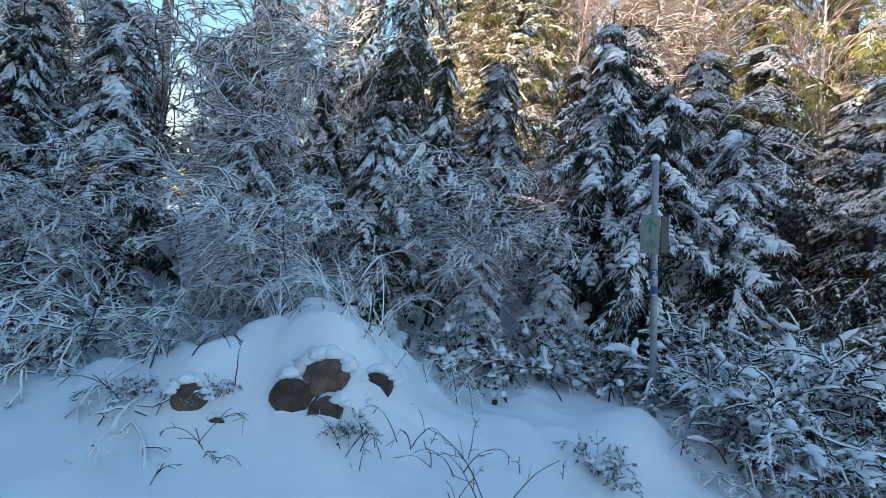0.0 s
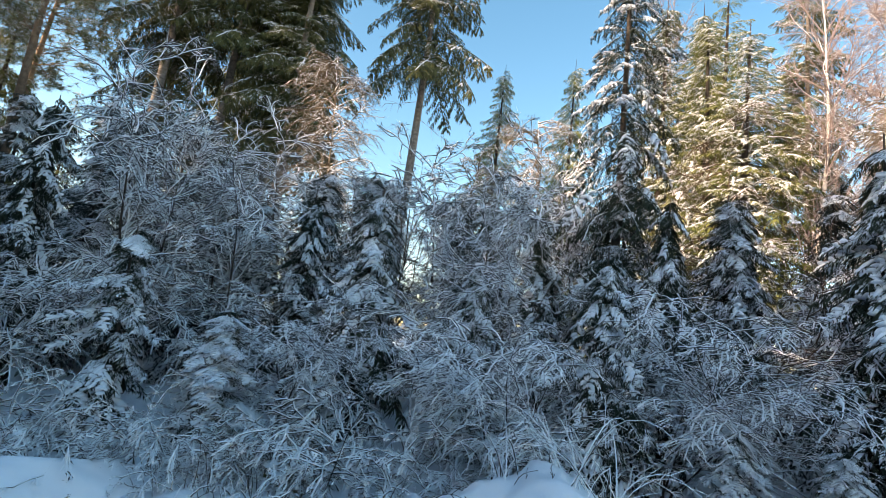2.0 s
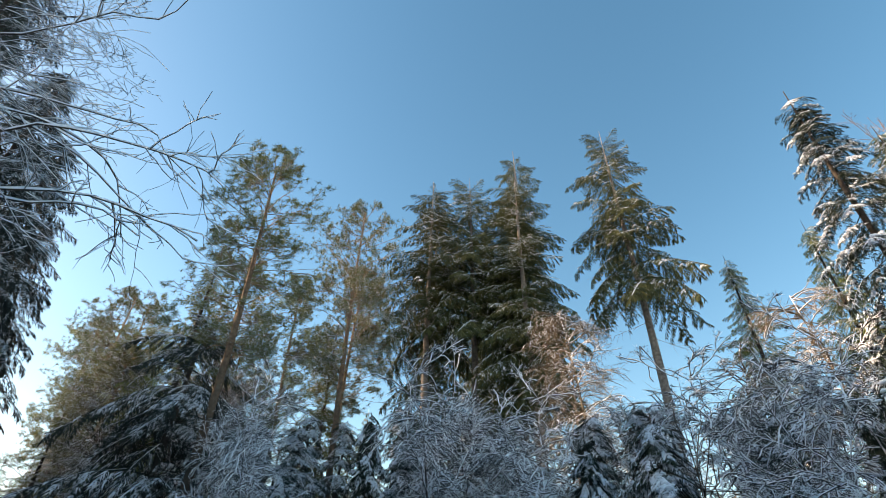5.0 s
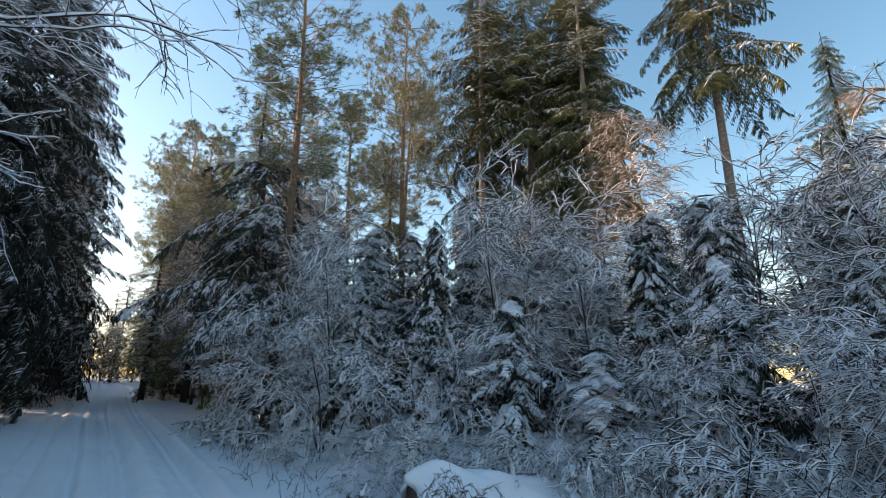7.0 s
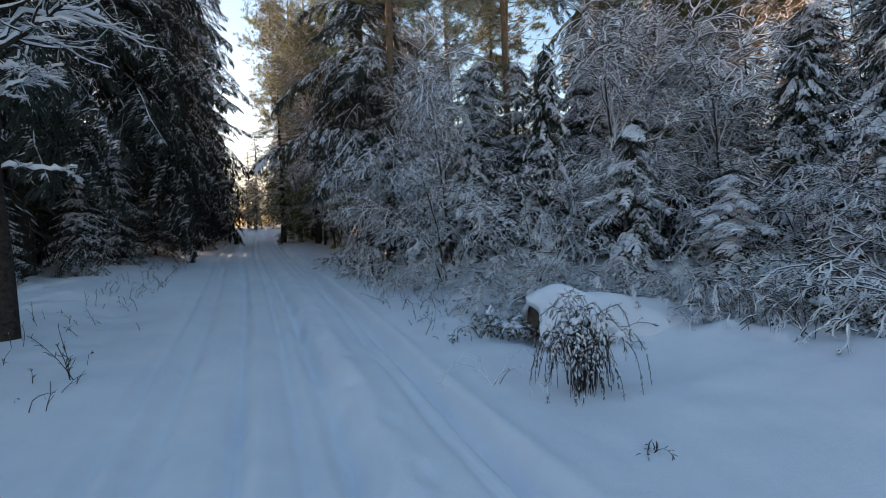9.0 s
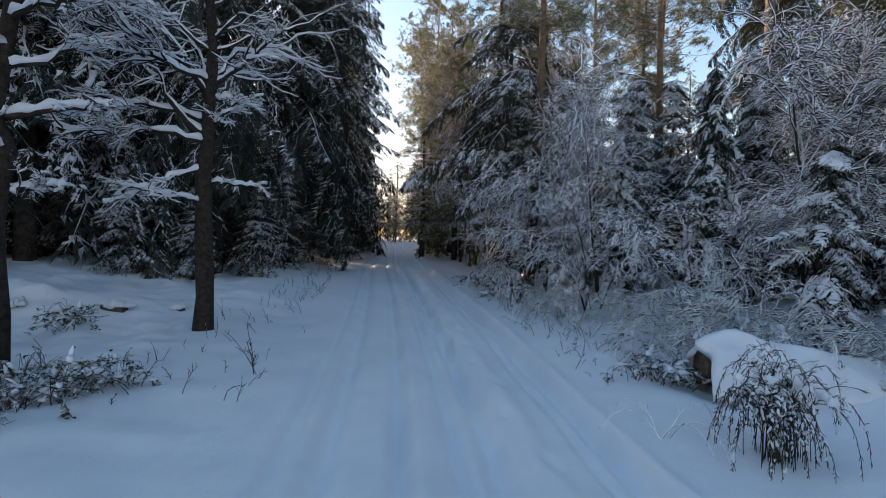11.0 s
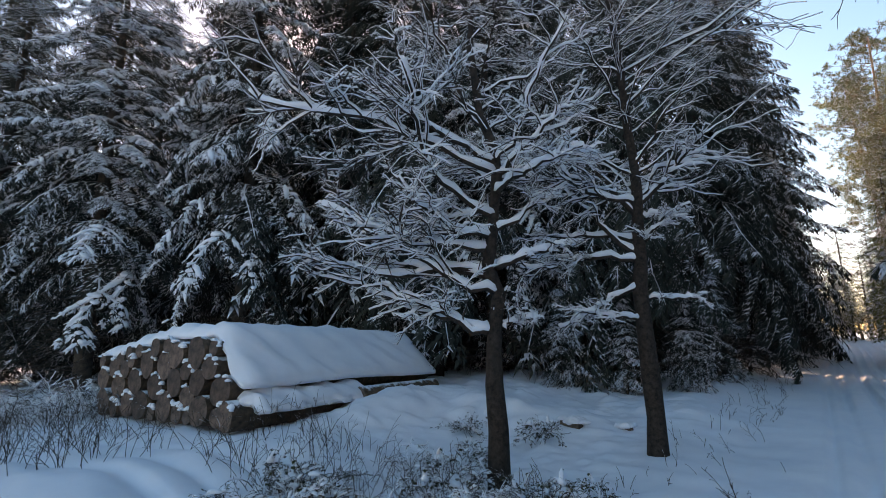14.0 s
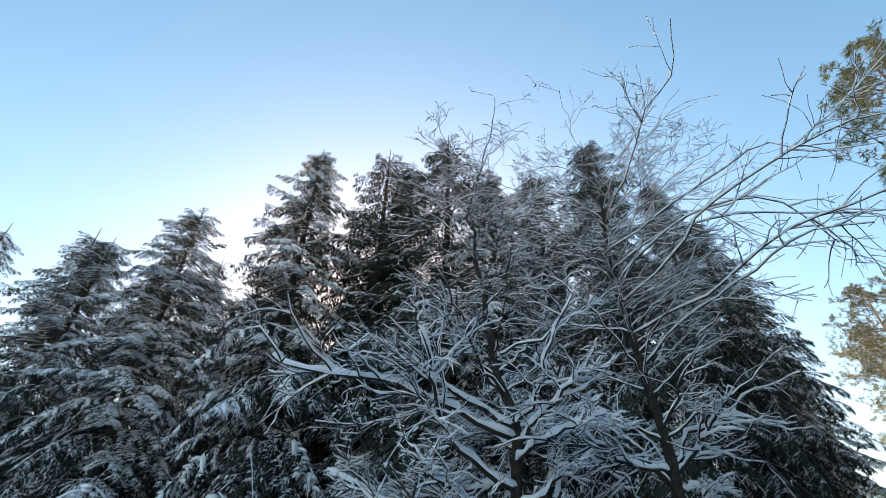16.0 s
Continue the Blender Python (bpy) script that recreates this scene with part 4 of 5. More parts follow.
def leafy_bramble(seed, n, long, label):
    """Bent canes with small dark leaves, matted with pads of snow."""
    rng = np.random.RandomState(seed)
    root = thing("bramble_bush", 0, 0, -500, label, "bramble", "bramble bushes")
    a = rng.uniform(0, 6.28, n)
    st = np.stack([rng.normal(0, 0.3, n), rng.normal(0, 0.3, n), np.full(n, -0.05)], 1)
    way = np.stack([np.cos(a) * 0.7, np.sin(a) * 0.7, np.ones(n)], 1)
    cane, leaf, snow = Soup(), Soup(), Soup()
    lv = grow(rng, st, way, long * rng.uniform(0.6, 1.2, n), np.full(n, 0.009), [(5, 45, 0.4, 8, 0.09, 0.36), (3, 45, 0.5, 4, 0.12, 0.2), (0, 0, 0, 3, 0.1, 0.1)])
    for p, r in lv:
        tubes(cane, p, np.maximum(r, 0.004), 3)
    spots = np.concatenate([p[:, k] for p, r in lv[1:] for k in (1, 2, -1)])
    spots = spots[rng.uniform(size=len(spots)) < 0.6]
    m = len(spots)
    b = rng.uniform(0, 6.28, m)
    w = np.stack([np.cos(b), np.sin(b), rng.uniform(-1.0, 0.1, m)], 1) * rng.uniform(0.03, 0.065, m)[:, None]
    side = unit(np.cross(w, rng.normal(0, 0.3, (m, 3)) + [0, 0, 1])) * 0.45 * np.linalg.norm(w, axis=1)[:, None]
    v = np.stack([spots, spots + w * 0.5 + side + [0, 0, 0.008], spots + w, spots + w * 0.5 - side + [0, 0, 0.008]], 1)
    leaf.add(v, np.concatenate([np.arange(m)[:, None] * 4 + [[0, 1, 2]], np.arange(m)[:, None] * 4 + [[0, 2, 3]]]))
    for p, r in lv[:2]:
        for line in p:
            if rng.uniform() < (0.9 if p is lv[0][0] else 0.45):
                k = rng.randint(1, len(line) - 2)
                wide = rng.uniform(0.018, 0.04)
                pod(snow, line[k:k + 3] + [0, 0, 0.01], wide, wide * 0.9, rng, 3, 5)
                if rng.uniform() < 0.4:
                    dome(snow, line[k] + [0, 0, 0.02], rng.uniform(0.04, 0.12), rng.uniform(0.03, 0.07), rng)
    part("cane", cane.mesh("cane", STALK), root)
    tagged(part("foliage", leaf.mesh("foliage", LEAF, False), root, "small dark green leaves"), kind="stuff")
    tagged(part("snow_load", snow.mesh("snow_load", SNOW_LOAD), root, "soft pads of snow"), kind="stuff")
    return root


bramble_a = leafy_bramble(81, 26, 1.15, "tangled bramble bush with dark leaves under pads of snow")
bramble_b = leafy_bramble(82, 16, 0.8, "low bramble with dark leaves half buried in snow")
for kind, x, y, s, turn in ((bramble_a, 4.75, -3.3, 1.0, 0), (bramble_a, 5.4, -3.7, 1.1, 70), (bramble_a, 4.6, -4.1, 1.1, 140), (bramble_a, 5.6, -4.6, 1.2, 200), (bramble_a, 6.2, -3.9, 1.1, 260), (bramble_b, 4.2, -3.2, 0.9, 300),
                            (bramble_b, 5.8, -2.6, 1.1, 20), (bramble_a, 4.0, -4.0, 0.9, 110), (bramble_b, 6.0, -1.6, 1.0, 190), (bramble_b, 5.9, -0.9, 0.9, 250), 
                            (bramble_b, -3.95, 4.2, 0.75, 15), (bramble_a, -3.3, 4.6, 0.42, 95), (bramble_b, -3.1, 4.85, 0.75, 165), (bramble_a, -5.3, 3.5, 0.62, 235), (bramble_b, -2.85, 5.2, 0.55, 305), (bramble_b, -4.25, 4.9, 0.8, 45), (bramble_b, -4.05, 3.85, 0.6, 77), (bramble_b, -5.75, 3.75, 0.8, 120), (bramble_b, -4.9, 6.3, 0.5, 10), (bramble_b, -4.4, 7.2, 0.6, 190), (bramble_b, -5.6, 7.0, 0.5, 290),
                            (bramble_b, 3.3, -0.75, 0.34, 60), (bramble_b, 3.55, -1.15, 0.3, 160), (bramble_b, 4.15, -1.75, 0.4, 260), (bramble_b, 4.45, 1.15, 0.28, 20), (bramble_b, 4.3, 0.1, 0.26, 200), (bramble_b, 4.5, 1.75, 0.3, 110), (bramble_b, 2.75, 5.35, 0.7, 45), (bramble_b, 2.65, 11.5, 1.0, 125), (bramble_b, 2.6, 13.5, 1.1, 205), (bramble_b, 5.6, 3.2, 0.8, 285)):
    put(kind, x, y, s, turn)
discard(bramble_a, bramble_b)
discard(young_a, young_b, brush_a, wall_a, wall_b, wall_c, old_a, shade_a, filler_a, back_a, back_b, tall_a, tall_b, snowy, pine_a, pine_b, frost_a, frost_b, shrub_a, shrub_b, bare_a, dry_a, frost_c)


# ---- snow-laden beeches on the near bank ----
def beech(x, y, seed, axis, radius, limbs, label, fine, hanging=(), size=1.0):
    """A beech: axis is its trunk line, limbs rows of (height, bearing, rise, length, thickness)."""
    rng = np.random.RandomState(seed)
    root = thing("beech_tree", x, y, ground_z(x, y), label, "beech", "beeches on the bank", size=size)
    axis = np.array(axis, float)
    k = np.linspace(0, len(axis) - 1, 22)
    lo = np.minimum(k.astype(int), len(axis) - 2)
    line = axis[lo] * (1 - (k - lo))[:, None] + axis[lo + 1] * (k - lo)[:, None] + rng.normal(0, 0.045, (22, 3)) * np.minimum(1, np.arange(22) / 5)[:, None]
    trunk, crown, snow = Soup(), Soup(), Soup()
    tubes(trunk, line[None], (radius * (np.linspace(1.0, 0.03, 22) ** 0.9 + 0.35 * np.exp(-np.arange(22) * 0.9)) * rng.uniform(0.9, 1.12, 22))[None], 10)
    rows = np.array(limbs, float)
    more = rows[rows[:, 0] > 3.8] * [1, 1, 0.9, 0.95, 0.65] + [0.17, 0, 0, 0, 0]
    more[:, 1] += rng.uniform(70, 290, len(more))
    rows = np.vstack([rows, more])
    rows[:, 1] += rng.normal(0, 17, len(rows))
    rows[:, 2] += rng.normal(0, 6, len(rows))
    rows[:, 4] *= np.where(rows[:, 0] > 5.5, 0.6, 1.0)
    rows[:, 2] *= np.where(rows[:, 0] > 5.5, 0.65, 1.0)
    rows[:, 3] *= rng.uniform(0.85, 1.25, len(rows))
    rows[:, 4] *= 0.8
    rows[:, 0] += rng.normal(0, 0.15, len(rows))
    st = np.stack([np.interp(rows[:, 0], line[:, 2], line[:, 0]), np.interp(rows[:, 0], line[:, 2], line[:, 1]), rows[:, 0]], 1)
    b = np.radians(rows[:, 1])
    way = np.stack([np.sin(b), np.cos(b), np.tan(np.radians(rows[:, 2]))], 1)
    levels, slim = [], []
    for own, sag, full in ((rows[:, 0] < 4.6, 0.0, 1.0), (rows[:, 0] >= 4.6, -0.03, 0.6)):
        lv = grow(rng, st[own], way[own], rows[own, 3], rows[own, 4] * 1.1, [(c * full, a, sh, n, bd, sag if k == 0 else dr) for k, (c, a, sh, n, bd, dr) in enumerate(fine)], 0.42, 0.7 if full == 1 else 0.25, 0.022)
        levels += list(enumerate(lv))
        slim += [full ** 1.2] * len(lv)
    if hanging:
        h = np.array(hanging, float)
        st = np.stack([np.interp(h[:, 0], line[:, 2], line[:, 0]), np.interp(h[:, 0], line[:, 2], line[:, 1]), h[:, 0]], 1)
        b = np.radians(h[:, 1])
        way = np.stack([np.sin(b), np.cos(b), np.tan(np.radians(h[:, 2]))], 1)
        levels += list(enumerate(grow(rng, st, way, h[:, 3], h[:, 4], [(7, 48, 0.36, 12, 0.17, 0.13), (4, 46, 0.5, 5, 0.2, 0.03), (0, 0, 0, 3, 0.16, 0.0)])))
        slim += [0.6] * 3
    for (i, (p, r)), lean in zip(levels, slim):
        r = np.maximum(r * (0.7 + 0.3 * lean), 0.0045 if lean == 1 else 0.0038)
        if i == 3:
            step = p[:, -1] - p[:, 0]
            if lean < 1:
                tubes(crown, p, r, 3)
                tubes(snow, p + [0, 0, 0.004], r * 0.9, 3)
                continue
            kites(snow, p[:, 0] + [0, 0, 0.004], step, np.linalg.norm(step, axis=1) * 1.2, 0.012, 0.4)
            kites(crown, p[:, 0], step, np.linalg.norm(step, axis=1) * 1.4, 0.007, 0.4)
            continue
        tubes(trunk if i == 0 else crown, p, r, 6 if i == 0 else 3)
        t = unit(np.gradient(p, axis=1))
        flat = np.sqrt(np.clip(1 - t[..., 2] ** 2, 0, 1))
        lump = 1 + 0.3 * np.sin(np.arange(p.shape[1]) * 2.3 + i)[None]
        load = (0.6 * r + np.minimum(0.016 if i > 1 else 0.026 if i else 0.038, 2.4 * r)) * np.clip(flat * 1.5 - 0.45, 0.02, 1) * lump * lean
        tubes(snow, p + np.stack([0 * r, 0 * r, r * 0.75 + load * 0.5], -1), load, 5 if i == 0 else 3, 1.0)
    stuck = rng.uniform(0, 1, 80)
    for f in stuck:
        i = int(f * 12)
        a = rng.uniform(0, 6.28)
        c = line[i] + np.array([math.cos(a), math.sin(a), 0]) * radius * 0.8 * (1 - f * 0.6)
        tubes(snow, np.array([[c + [0, 0, h] for h in (-0.08, -0.03, 0.03, 0.07)]]), np.array([[0.002, 0.03, 0.024, 0.002]]) * rng.uniform(0.2, 0.7), 8)
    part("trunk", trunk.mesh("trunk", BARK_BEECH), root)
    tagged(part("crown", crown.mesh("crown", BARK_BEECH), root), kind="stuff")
    tagged(part("snow_load", snow.mesh("snow_load", SNOW_LOAD), root, "thick white snow lying on every limb"), kind="stuff")
    return root


FINE_TWIGS = [(12, 48, 0.46, 12, 0.11, 0.02), (6, 50, 0.5, 6, 0.22, 0.02), (3, 46, 0.6, 4, 0.24, 0.02), (0, 0, 0, 2, 0.2, 0.0)]
beech(-3.95, 5.3, 41, [(0, 0, -0.4), (0.0, 0.01, 1.5), (-0.1, 0.15, 2.8), (-0.02, 0.15, 4.2), (-0.3, 0.1, 6.0), (-0.4, 0.0, 7.6), (-0.5, 0.0, 8.6)], 0.125,
      [(1.75, 232, 14, 2.3, 0.05), (1.95, 240, 10, 1.7, 0.045), (1.8, 60, 30, 0.5, 0.035), (2.45, 250, 12, 2.1, 0.045), (2.6, 62, 38, 0.9, 0.055),
       (2.2, 226, 8, 2.2, 0.04), (2.9, 220, 10, 2.6, 0.045), (3.45, 214, 14, 2.6, 0.04), (3.6, 262, 12, 2.4, 0.04), (3.15, 202, 6, 1.8, 0.035), (4.0, 226, 18, 2.8, 0.04), (2.75, 236, 18, 2.3, 0.045), (3.1, 245, 20, 2.4, 0.045), (3.3, 50, 35, 1.3, 0.035), (3.7, 300, 25, 1.8, 0.035),
       (3.9, 110, 35, 1.6, 0.035), (4.2, 240, 30, 2.3, 0.04), (4.4, 70, 40, 1.8, 0.035), (4.7, 200, 30, 1.9, 0.035), (5.0, 255, 40, 2.2, 0.035), (5.3, 40, 45, 1.9, 0.03),
       (5.7, 230, 50, 2.0, 0.03), (6.1, 100, 50, 1.9, 0.028), (6.5, 280, 55, 1.8, 0.025), (6.9, 20, 60, 1.9, 0.022), (7.2, 240, 55, 1.7, 0.022), (7.6, 130, 58, 1.5, 0.02), (8.0, 250, 100, 2.2, 0.03), (8.2, 20, 108, 2.4, 0.03), (7.8, 300, 95, 2.0, 0.028), (7.0, 90, 92, 2.2, 0.03)],
      "young beech with every spreading limb thickly covered in snow", FINE_TWIGS, size=0.93)
beech(-2.85, 7.55, 42, [(0, 0, -0.6), (0.0, 0.0, 1.5), (0.02, 0.0, 3.3), (0.05, 0.05, 5.4), (-0.15, 0.0, 8.6), (0.15, 0.0, 11.2), (0.2, -0.1, 12.2)], 0.165,
      [(2.25, 235, 4, 1.5, 0.035), (2.35, 55, 32, 0.9, 0.035), (3.15, 238, 6, 1.9, 0.05), (3.3, 232, 20, 2.2, 0.06), (3.2, 60, 40, 0.9, 0.04), (2.8, 225, 2, 1.6, 0.035), (3.6, 245, 12, 2.2, 0.045), (4.4, 230, 20, 2.4, 0.045), (4.05, 240, 48, 2.8, 0.06), (4.1, 62, 22, 1.2, 0.05), (4.3, 70, 52, 1.9, 0.055),
       (4.8, 250, 25, 2.4, 0.045), (5.3, 100, 35, 2.3, 0.04), (5.6, 200, 30, 2.6, 0.045), (6.0, 300, 35, 2.4, 0.04), (6.3, 130, 38, 2.6, 0.032), (6.6, 60, 40, 2.6, 0.04), (6.9, 230, 40, 2.6, 0.04),
       (7.2, 145, 36, 2.8, 0.034), (7.5, 270, 45, 2.4, 0.035), (7.8, 95, 40, 2.6, 0.03), (8.2, 180, 40, 2.6, 0.035), (8.6, 120, 45, 2.6, 0.028), (7.0, 160, 30, 3.0, 0.03), (8.0, 130, 42, 2.8, 0.03), (6.6, 110, 34, 2.6, 0.03), (9.2, 150, 50, 2.6, 0.026), (9.6, 100, 55, 3.2, 0.024), (10.0, 70, 58, 2.8, 0.022), (9.0, 320, 45, 2.3, 0.03), (9.4, 60, 50, 2.4, 0.03),
       (9.8, 220, 50, 2.2, 0.028), (10.3, 130, 50, 2.4, 0.025), (10.8, 20, 60, 2.4, 0.022), (11.2, 230, 48, 2.3, 0.024), (11.4, 110, 50, 2.2, 0.022), (11.7, 300, 55, 1.9, 0.02), (11.9, 60, 55, 1.9, 0.02), (10.4, 250, 40, 2.8, 0.026), (10.0, 200, 42, 2.8, 0.026)],
      "taller beech with dark trunk and snow-lined boughs over the road", FINE_TWIGS,
      [(7.0, 112, 10, 5.2, 0.024), (7.8, 92, 20, 5.6, 0.024), (8.6, 106, 30, 5.6, 0.022), (6.3, 122, 4, 4.8, 0.022), (9.2, 84, 34, 5.2, 0.02), (8.2, 126, 14, 5.0, 0.022), (9.8, 100, 46, 5.0, 0.02)], size=0.8)


# ---- timber ----
WOOD_END, nt, b = material("sawn_log_end", 0.8)
tex = nt.nodes.new("ShaderNodeTexCoord")
ringed = node(nt, "ShaderNodeTexWave", Scale=14.0, Distortion=6.0, Detail=3.0)
ringed.wave_type, ringed.rings_direction = "RINGS", "Y"
nt.links.new(tex.outputs["Object"], ringed.inputs["Vector"])
mottle = noise_at(nt, 7, 5)
ring_colour = ramp(nt, ringed.outputs[0], [(0.2, (0.125, 0.085, 0.068)), (0.8, (0.168, 0.116, 0.093))])
stain = ramp(nt, mottle.outputs[0], [(0.38, (0.3, 0.3, 0.32)), (0.62, (1.2, 1.1, 1.03))])
mul = nt.nodes.new("ShaderNodeMix")
mul.data_type, mul.blend_type = "RGBA", "MULTIPLY"
mul.inputs["Factor"].default_value = 1.0
nt.links.new(ring_colour.outputs[0], mul.inputs["A"])
nt.links.new(stain.outputs[0], mul.inputs["B"])
per = nt.nodes.new("ShaderNodeObjectInfo")
span = nt.nodes.new("ShaderNodeMapRange")
span.inputs["To Min"].default_value, span.inputs["To Max"].default_value = 0.55, 1.3
nt.links.new(per.outputs["Random"], span.inputs[0])
val = node(nt, "ShaderNodeHueSaturation")
nt.links.new(span.outputs[0], val.inputs["Value"])
nt.links.new(mul.outputs["Result"], val.inputs["Color"])
nt.links.new(val.outputs[0], b.inputs["Base Color"])
bump(nt, b, ringed.outputs[0], 0.3, 0.004)
LOG_BARK = dusted("log_bark", (0.05, 0.035, 0.025), (0.17, 0.11, 0.075), 11, 0.72, 0.95)


def log(x, y, z, bearing, length, radius, label, group, seed, pitch=0.0):
    """A felled log along +y before turning: rough bark and two sawn ends."""
    rng = np.random.RandomState(seed)
    root = new("log")
    root.matrix_basis = pose(x, y, z, pitch, 0, -bearing)
    tagged(root, label, "log", group)
    n, k = 20, 7
    a = np.arange(n) * 2 * np.pi / n
    wob = 1 + 0.08 * np.sin(a * 2 + rng.uniform(0, 6)) + 0.03 * np.sin(a * 5 + rng.uniform(0, 6)) + rng.normal(0, 0.012, n)
    ys = np.linspace(0, length, k)
    ring = np.stack([np.cos(a) * wob * radius, 0 * a, np.sin(a) * wob * radius], 1)
    v = (ring[None] * np.array([1, 0, 1])[None, None] * (1 + rng.normal(0, 0.02, (k, n, 1)))) + np.array([0, 1, 0])[None, None] * ys[:, None, None]
    i = np.arange(n * k).reshape(k, n)
    q, w, e, s = i[:-1], np.roll(i, -1, 1)[:-1], np.roll(i, -1, 1)[1:], i[1:]
    body = Soup()
    body.add(v, np.concatenate([np.stack([q, e, w], -1).reshape(-1, 3), np.stack([q, s, e], -1).reshape(-1, 3)]))
    part("bark", body.mesh("bark", LOG_BARK), root)
    for at, sign in ((0, -1), (k - 1, 1)):
        end = Soup()
        rim = v[at] * np.array([0.97, 1, 0.97]) + np.array([0, sign * 0.004, 0])
        c = np.vstack([rim, [[0, ys[at] + sign * 0.006, 0]]])
        f = [(j, (j + 1) % n, n) if sign < 0 else ((j + 1) % n, j, n) for j in range(n)]
        end.add(c, f)
        end.add(np.vstack([rim, v[at]]), [t for j in range(n) for t in ((j, n + j, (j + 1) % n), ((j + 1) % n, n + j, n + (j + 1) % n))])
        part("sawn_end", end.mesh("sawn_end", WOOD_END, False), root, "grey-brown sawn end")
    return root


def snow_patch(name, label, xs, ys, top, thick, mat_world, seed, category="snow", round_edge=0.16):
    """A soft blanket of snow over a grid: top(u, v) gives its height, thick its edge; v and u run 0 to 1."""
    nu, nv = 34, 30
    u, v = np.meshgrid(np.linspace(0, 1, nu), np.linspace(0, 1, nv), indexing="ij")
    x, y = xs[0] + (xs[1] - xs[0]) * u, ys[0] + (ys[1] - ys[0]) * v
    edge = np.minimum(np.minimum(u, 1 - u) * (xs[1] - xs[0]), np.minimum(v, 1 - v) * (ys[1] - ys[0]))
    soft = np.sqrt(np.clip(edge / round_edge, 0, 1))
    base = top(u, v)
    jig = wave(x, y, seed, 0.5) * 0.05
    border = (edge < 1e-6)
    x = x + np.where(border, wave(y, x, seed + 1, 0.35) * 0.07, 0)
    y = y + np.where(border, wave(x, y, seed + 2, 0.35) * 0.07, 0)
    up = np.stack([x, y, base + thick * soft + jig * soft], -1).reshape(-1, 3)
    low = np.stack([x, y, base - 0.03 - 0.05 * border], -1).reshape(-1, 3)
    i = np.arange(nu * nv).reshape(nu, nv)
    q, w, e, s = i[:-1, :-1].ravel(), i[1:, :-1].ravel(), i[1:, 1:].ravel(), i[:-1, 1:].ravel()
    f = np.concatenate([np.stack([q, w, e], 1), np.stack([q, e, s], 1)])
    rim = np.concatenate([i[:, 0], i[-1, 1:], i[::-1, -1][1:], i[0, ::-1][1:-1]])
    nxt = np.roll(rim, -1)
    m = nu * nv
    soup = Soup()
    soup.add(np.vstack([up, low]), np.concatenate([f, f[:, ::-1] + m, np.stack([rim, rim + m, nxt], 1), np.stack([nxt, rim + m, nxt + m], 1)]))
    ob = new(name, soup.mesh(name, SNOW))
    ob.matrix_basis = mat_world
    return tagged(ob, label, category)


# the large stack beside the beeches: rows run from its near end away along the bank
STACK_TURN = 5.0                               # the face looks to the road
FACE = Vector((-7.55, 4.25, 0))
along = Vector((-math.cos(radians(STACK_TURN)), -math.sin(radians(STACK_TURN)), 0))
bearing_back = -5.0
low_z = ground_z(-9.5, 4.3) - 0.06


def pile_top(u):
    """Height of the heap above the ground along its face, u in metres from the near end."""
    return 0.52 + 0.82 * smooth(u, 0.05, 0.95) - 0.3 * smooth(u, 2.0, 4.3)


def packed(rng):
    """Round ends that settle on one another under the heap's outline: (u, z, r)."""
    out = [(0.2, 0.2, 0.2)]
    while len(out) < 70:
        r = rng.choice([0.12, 0.15, 0.18, 0.20, 0.22, 0.235])
        best = None
        for u in np.arange(r, 4.35 - r, 0.03):
            z = r
            for cu, cz, cr in out:
                d = r + cr + 0.004
                if abs(u - cu) < d:
                    z = max(z, cz + math.sqrt(d * d - (u - cu) ** 2))
            if z + r < pile_top(u) + 0.06 and (best is None or z < best[1]):
                best = (u, z, r)
        if best is None:
            if r < 0.13:
                break
            continue
        out.append(best)
    return out


rng = np.random.RandomState(51)
back_way = Vector((math.sin(radians(bearing_back)), math.cos(radians(bearing_back)), 0))
for count, (u, z, r) in enumerate(packed(rng)):
    back = rng.normal(0, 0.018)
    if count == 0:
        back = -0.12
    c = FACE + along * u + back_way * back
    ob = log(c.x, c.y, low_z + z + 0.13, bearing_back + rng.normal(0, 0.8), 5.1 + rng.normal(0, 0.12), r, "thick sawn log in the snow-covered stack", "logs in the stack", 500 + count)
    if rng.uniform() < 0.75:
        cling = Soup()
        for k in range(rng.randint(2, 7)):
            a = rng.uniform(0.2, 2.4)
            dome(cling, (math.cos(a) * r, -0.01 + 0.04 * rng.uniform(), math.sin(a) * r), rng.uniform(0.03, 0.075), rng.uniform(0.03, 0.06), rng)
        tagged(part("snow_cover", cling.mesh("snow_cover", SNOW_LOAD), ob, "snow caught between the log ends"), kind="stuff")
for back in (0.7, 3.9):
    c = FACE + along * -0.1 + back_way * back
    log(c.x, c.y, low_z + 0.03, 180 + 90 - STACK_TURN, 4.5, 0.1, "dark bearer log lying under the stack", "logs in the stack", 595 + int(back))
side = FACE - along * 0.16 + back_way * 2.3
log(side.x, side.y, low_z + 0.42, bearing_back - 3, 2.6, 0.15, "long barked log at the side of the stack under snow", "logs in the stack", 590)
stack_pose = Matrix(((along.x, -back_way.x, 0, FACE.x), (along.y, -back_way.y, 0, FACE.y), (0, 0, 1, 0), (0, 0, 0, 1)))


def blanket(u, v):
    """u runs along the face, v towards it from behind."""
    m = 0.02 + 4.38 * u
    return low_z + 0.19 + pile_top(m) - 0.06 * (1 - v) + 0.1 * (1 - smooth(m, 0.3, 0.9)) + 0.02 * np.sin(m * 5 + v * 4) + 0.012 * np.sin(m * 11 - v * 9)


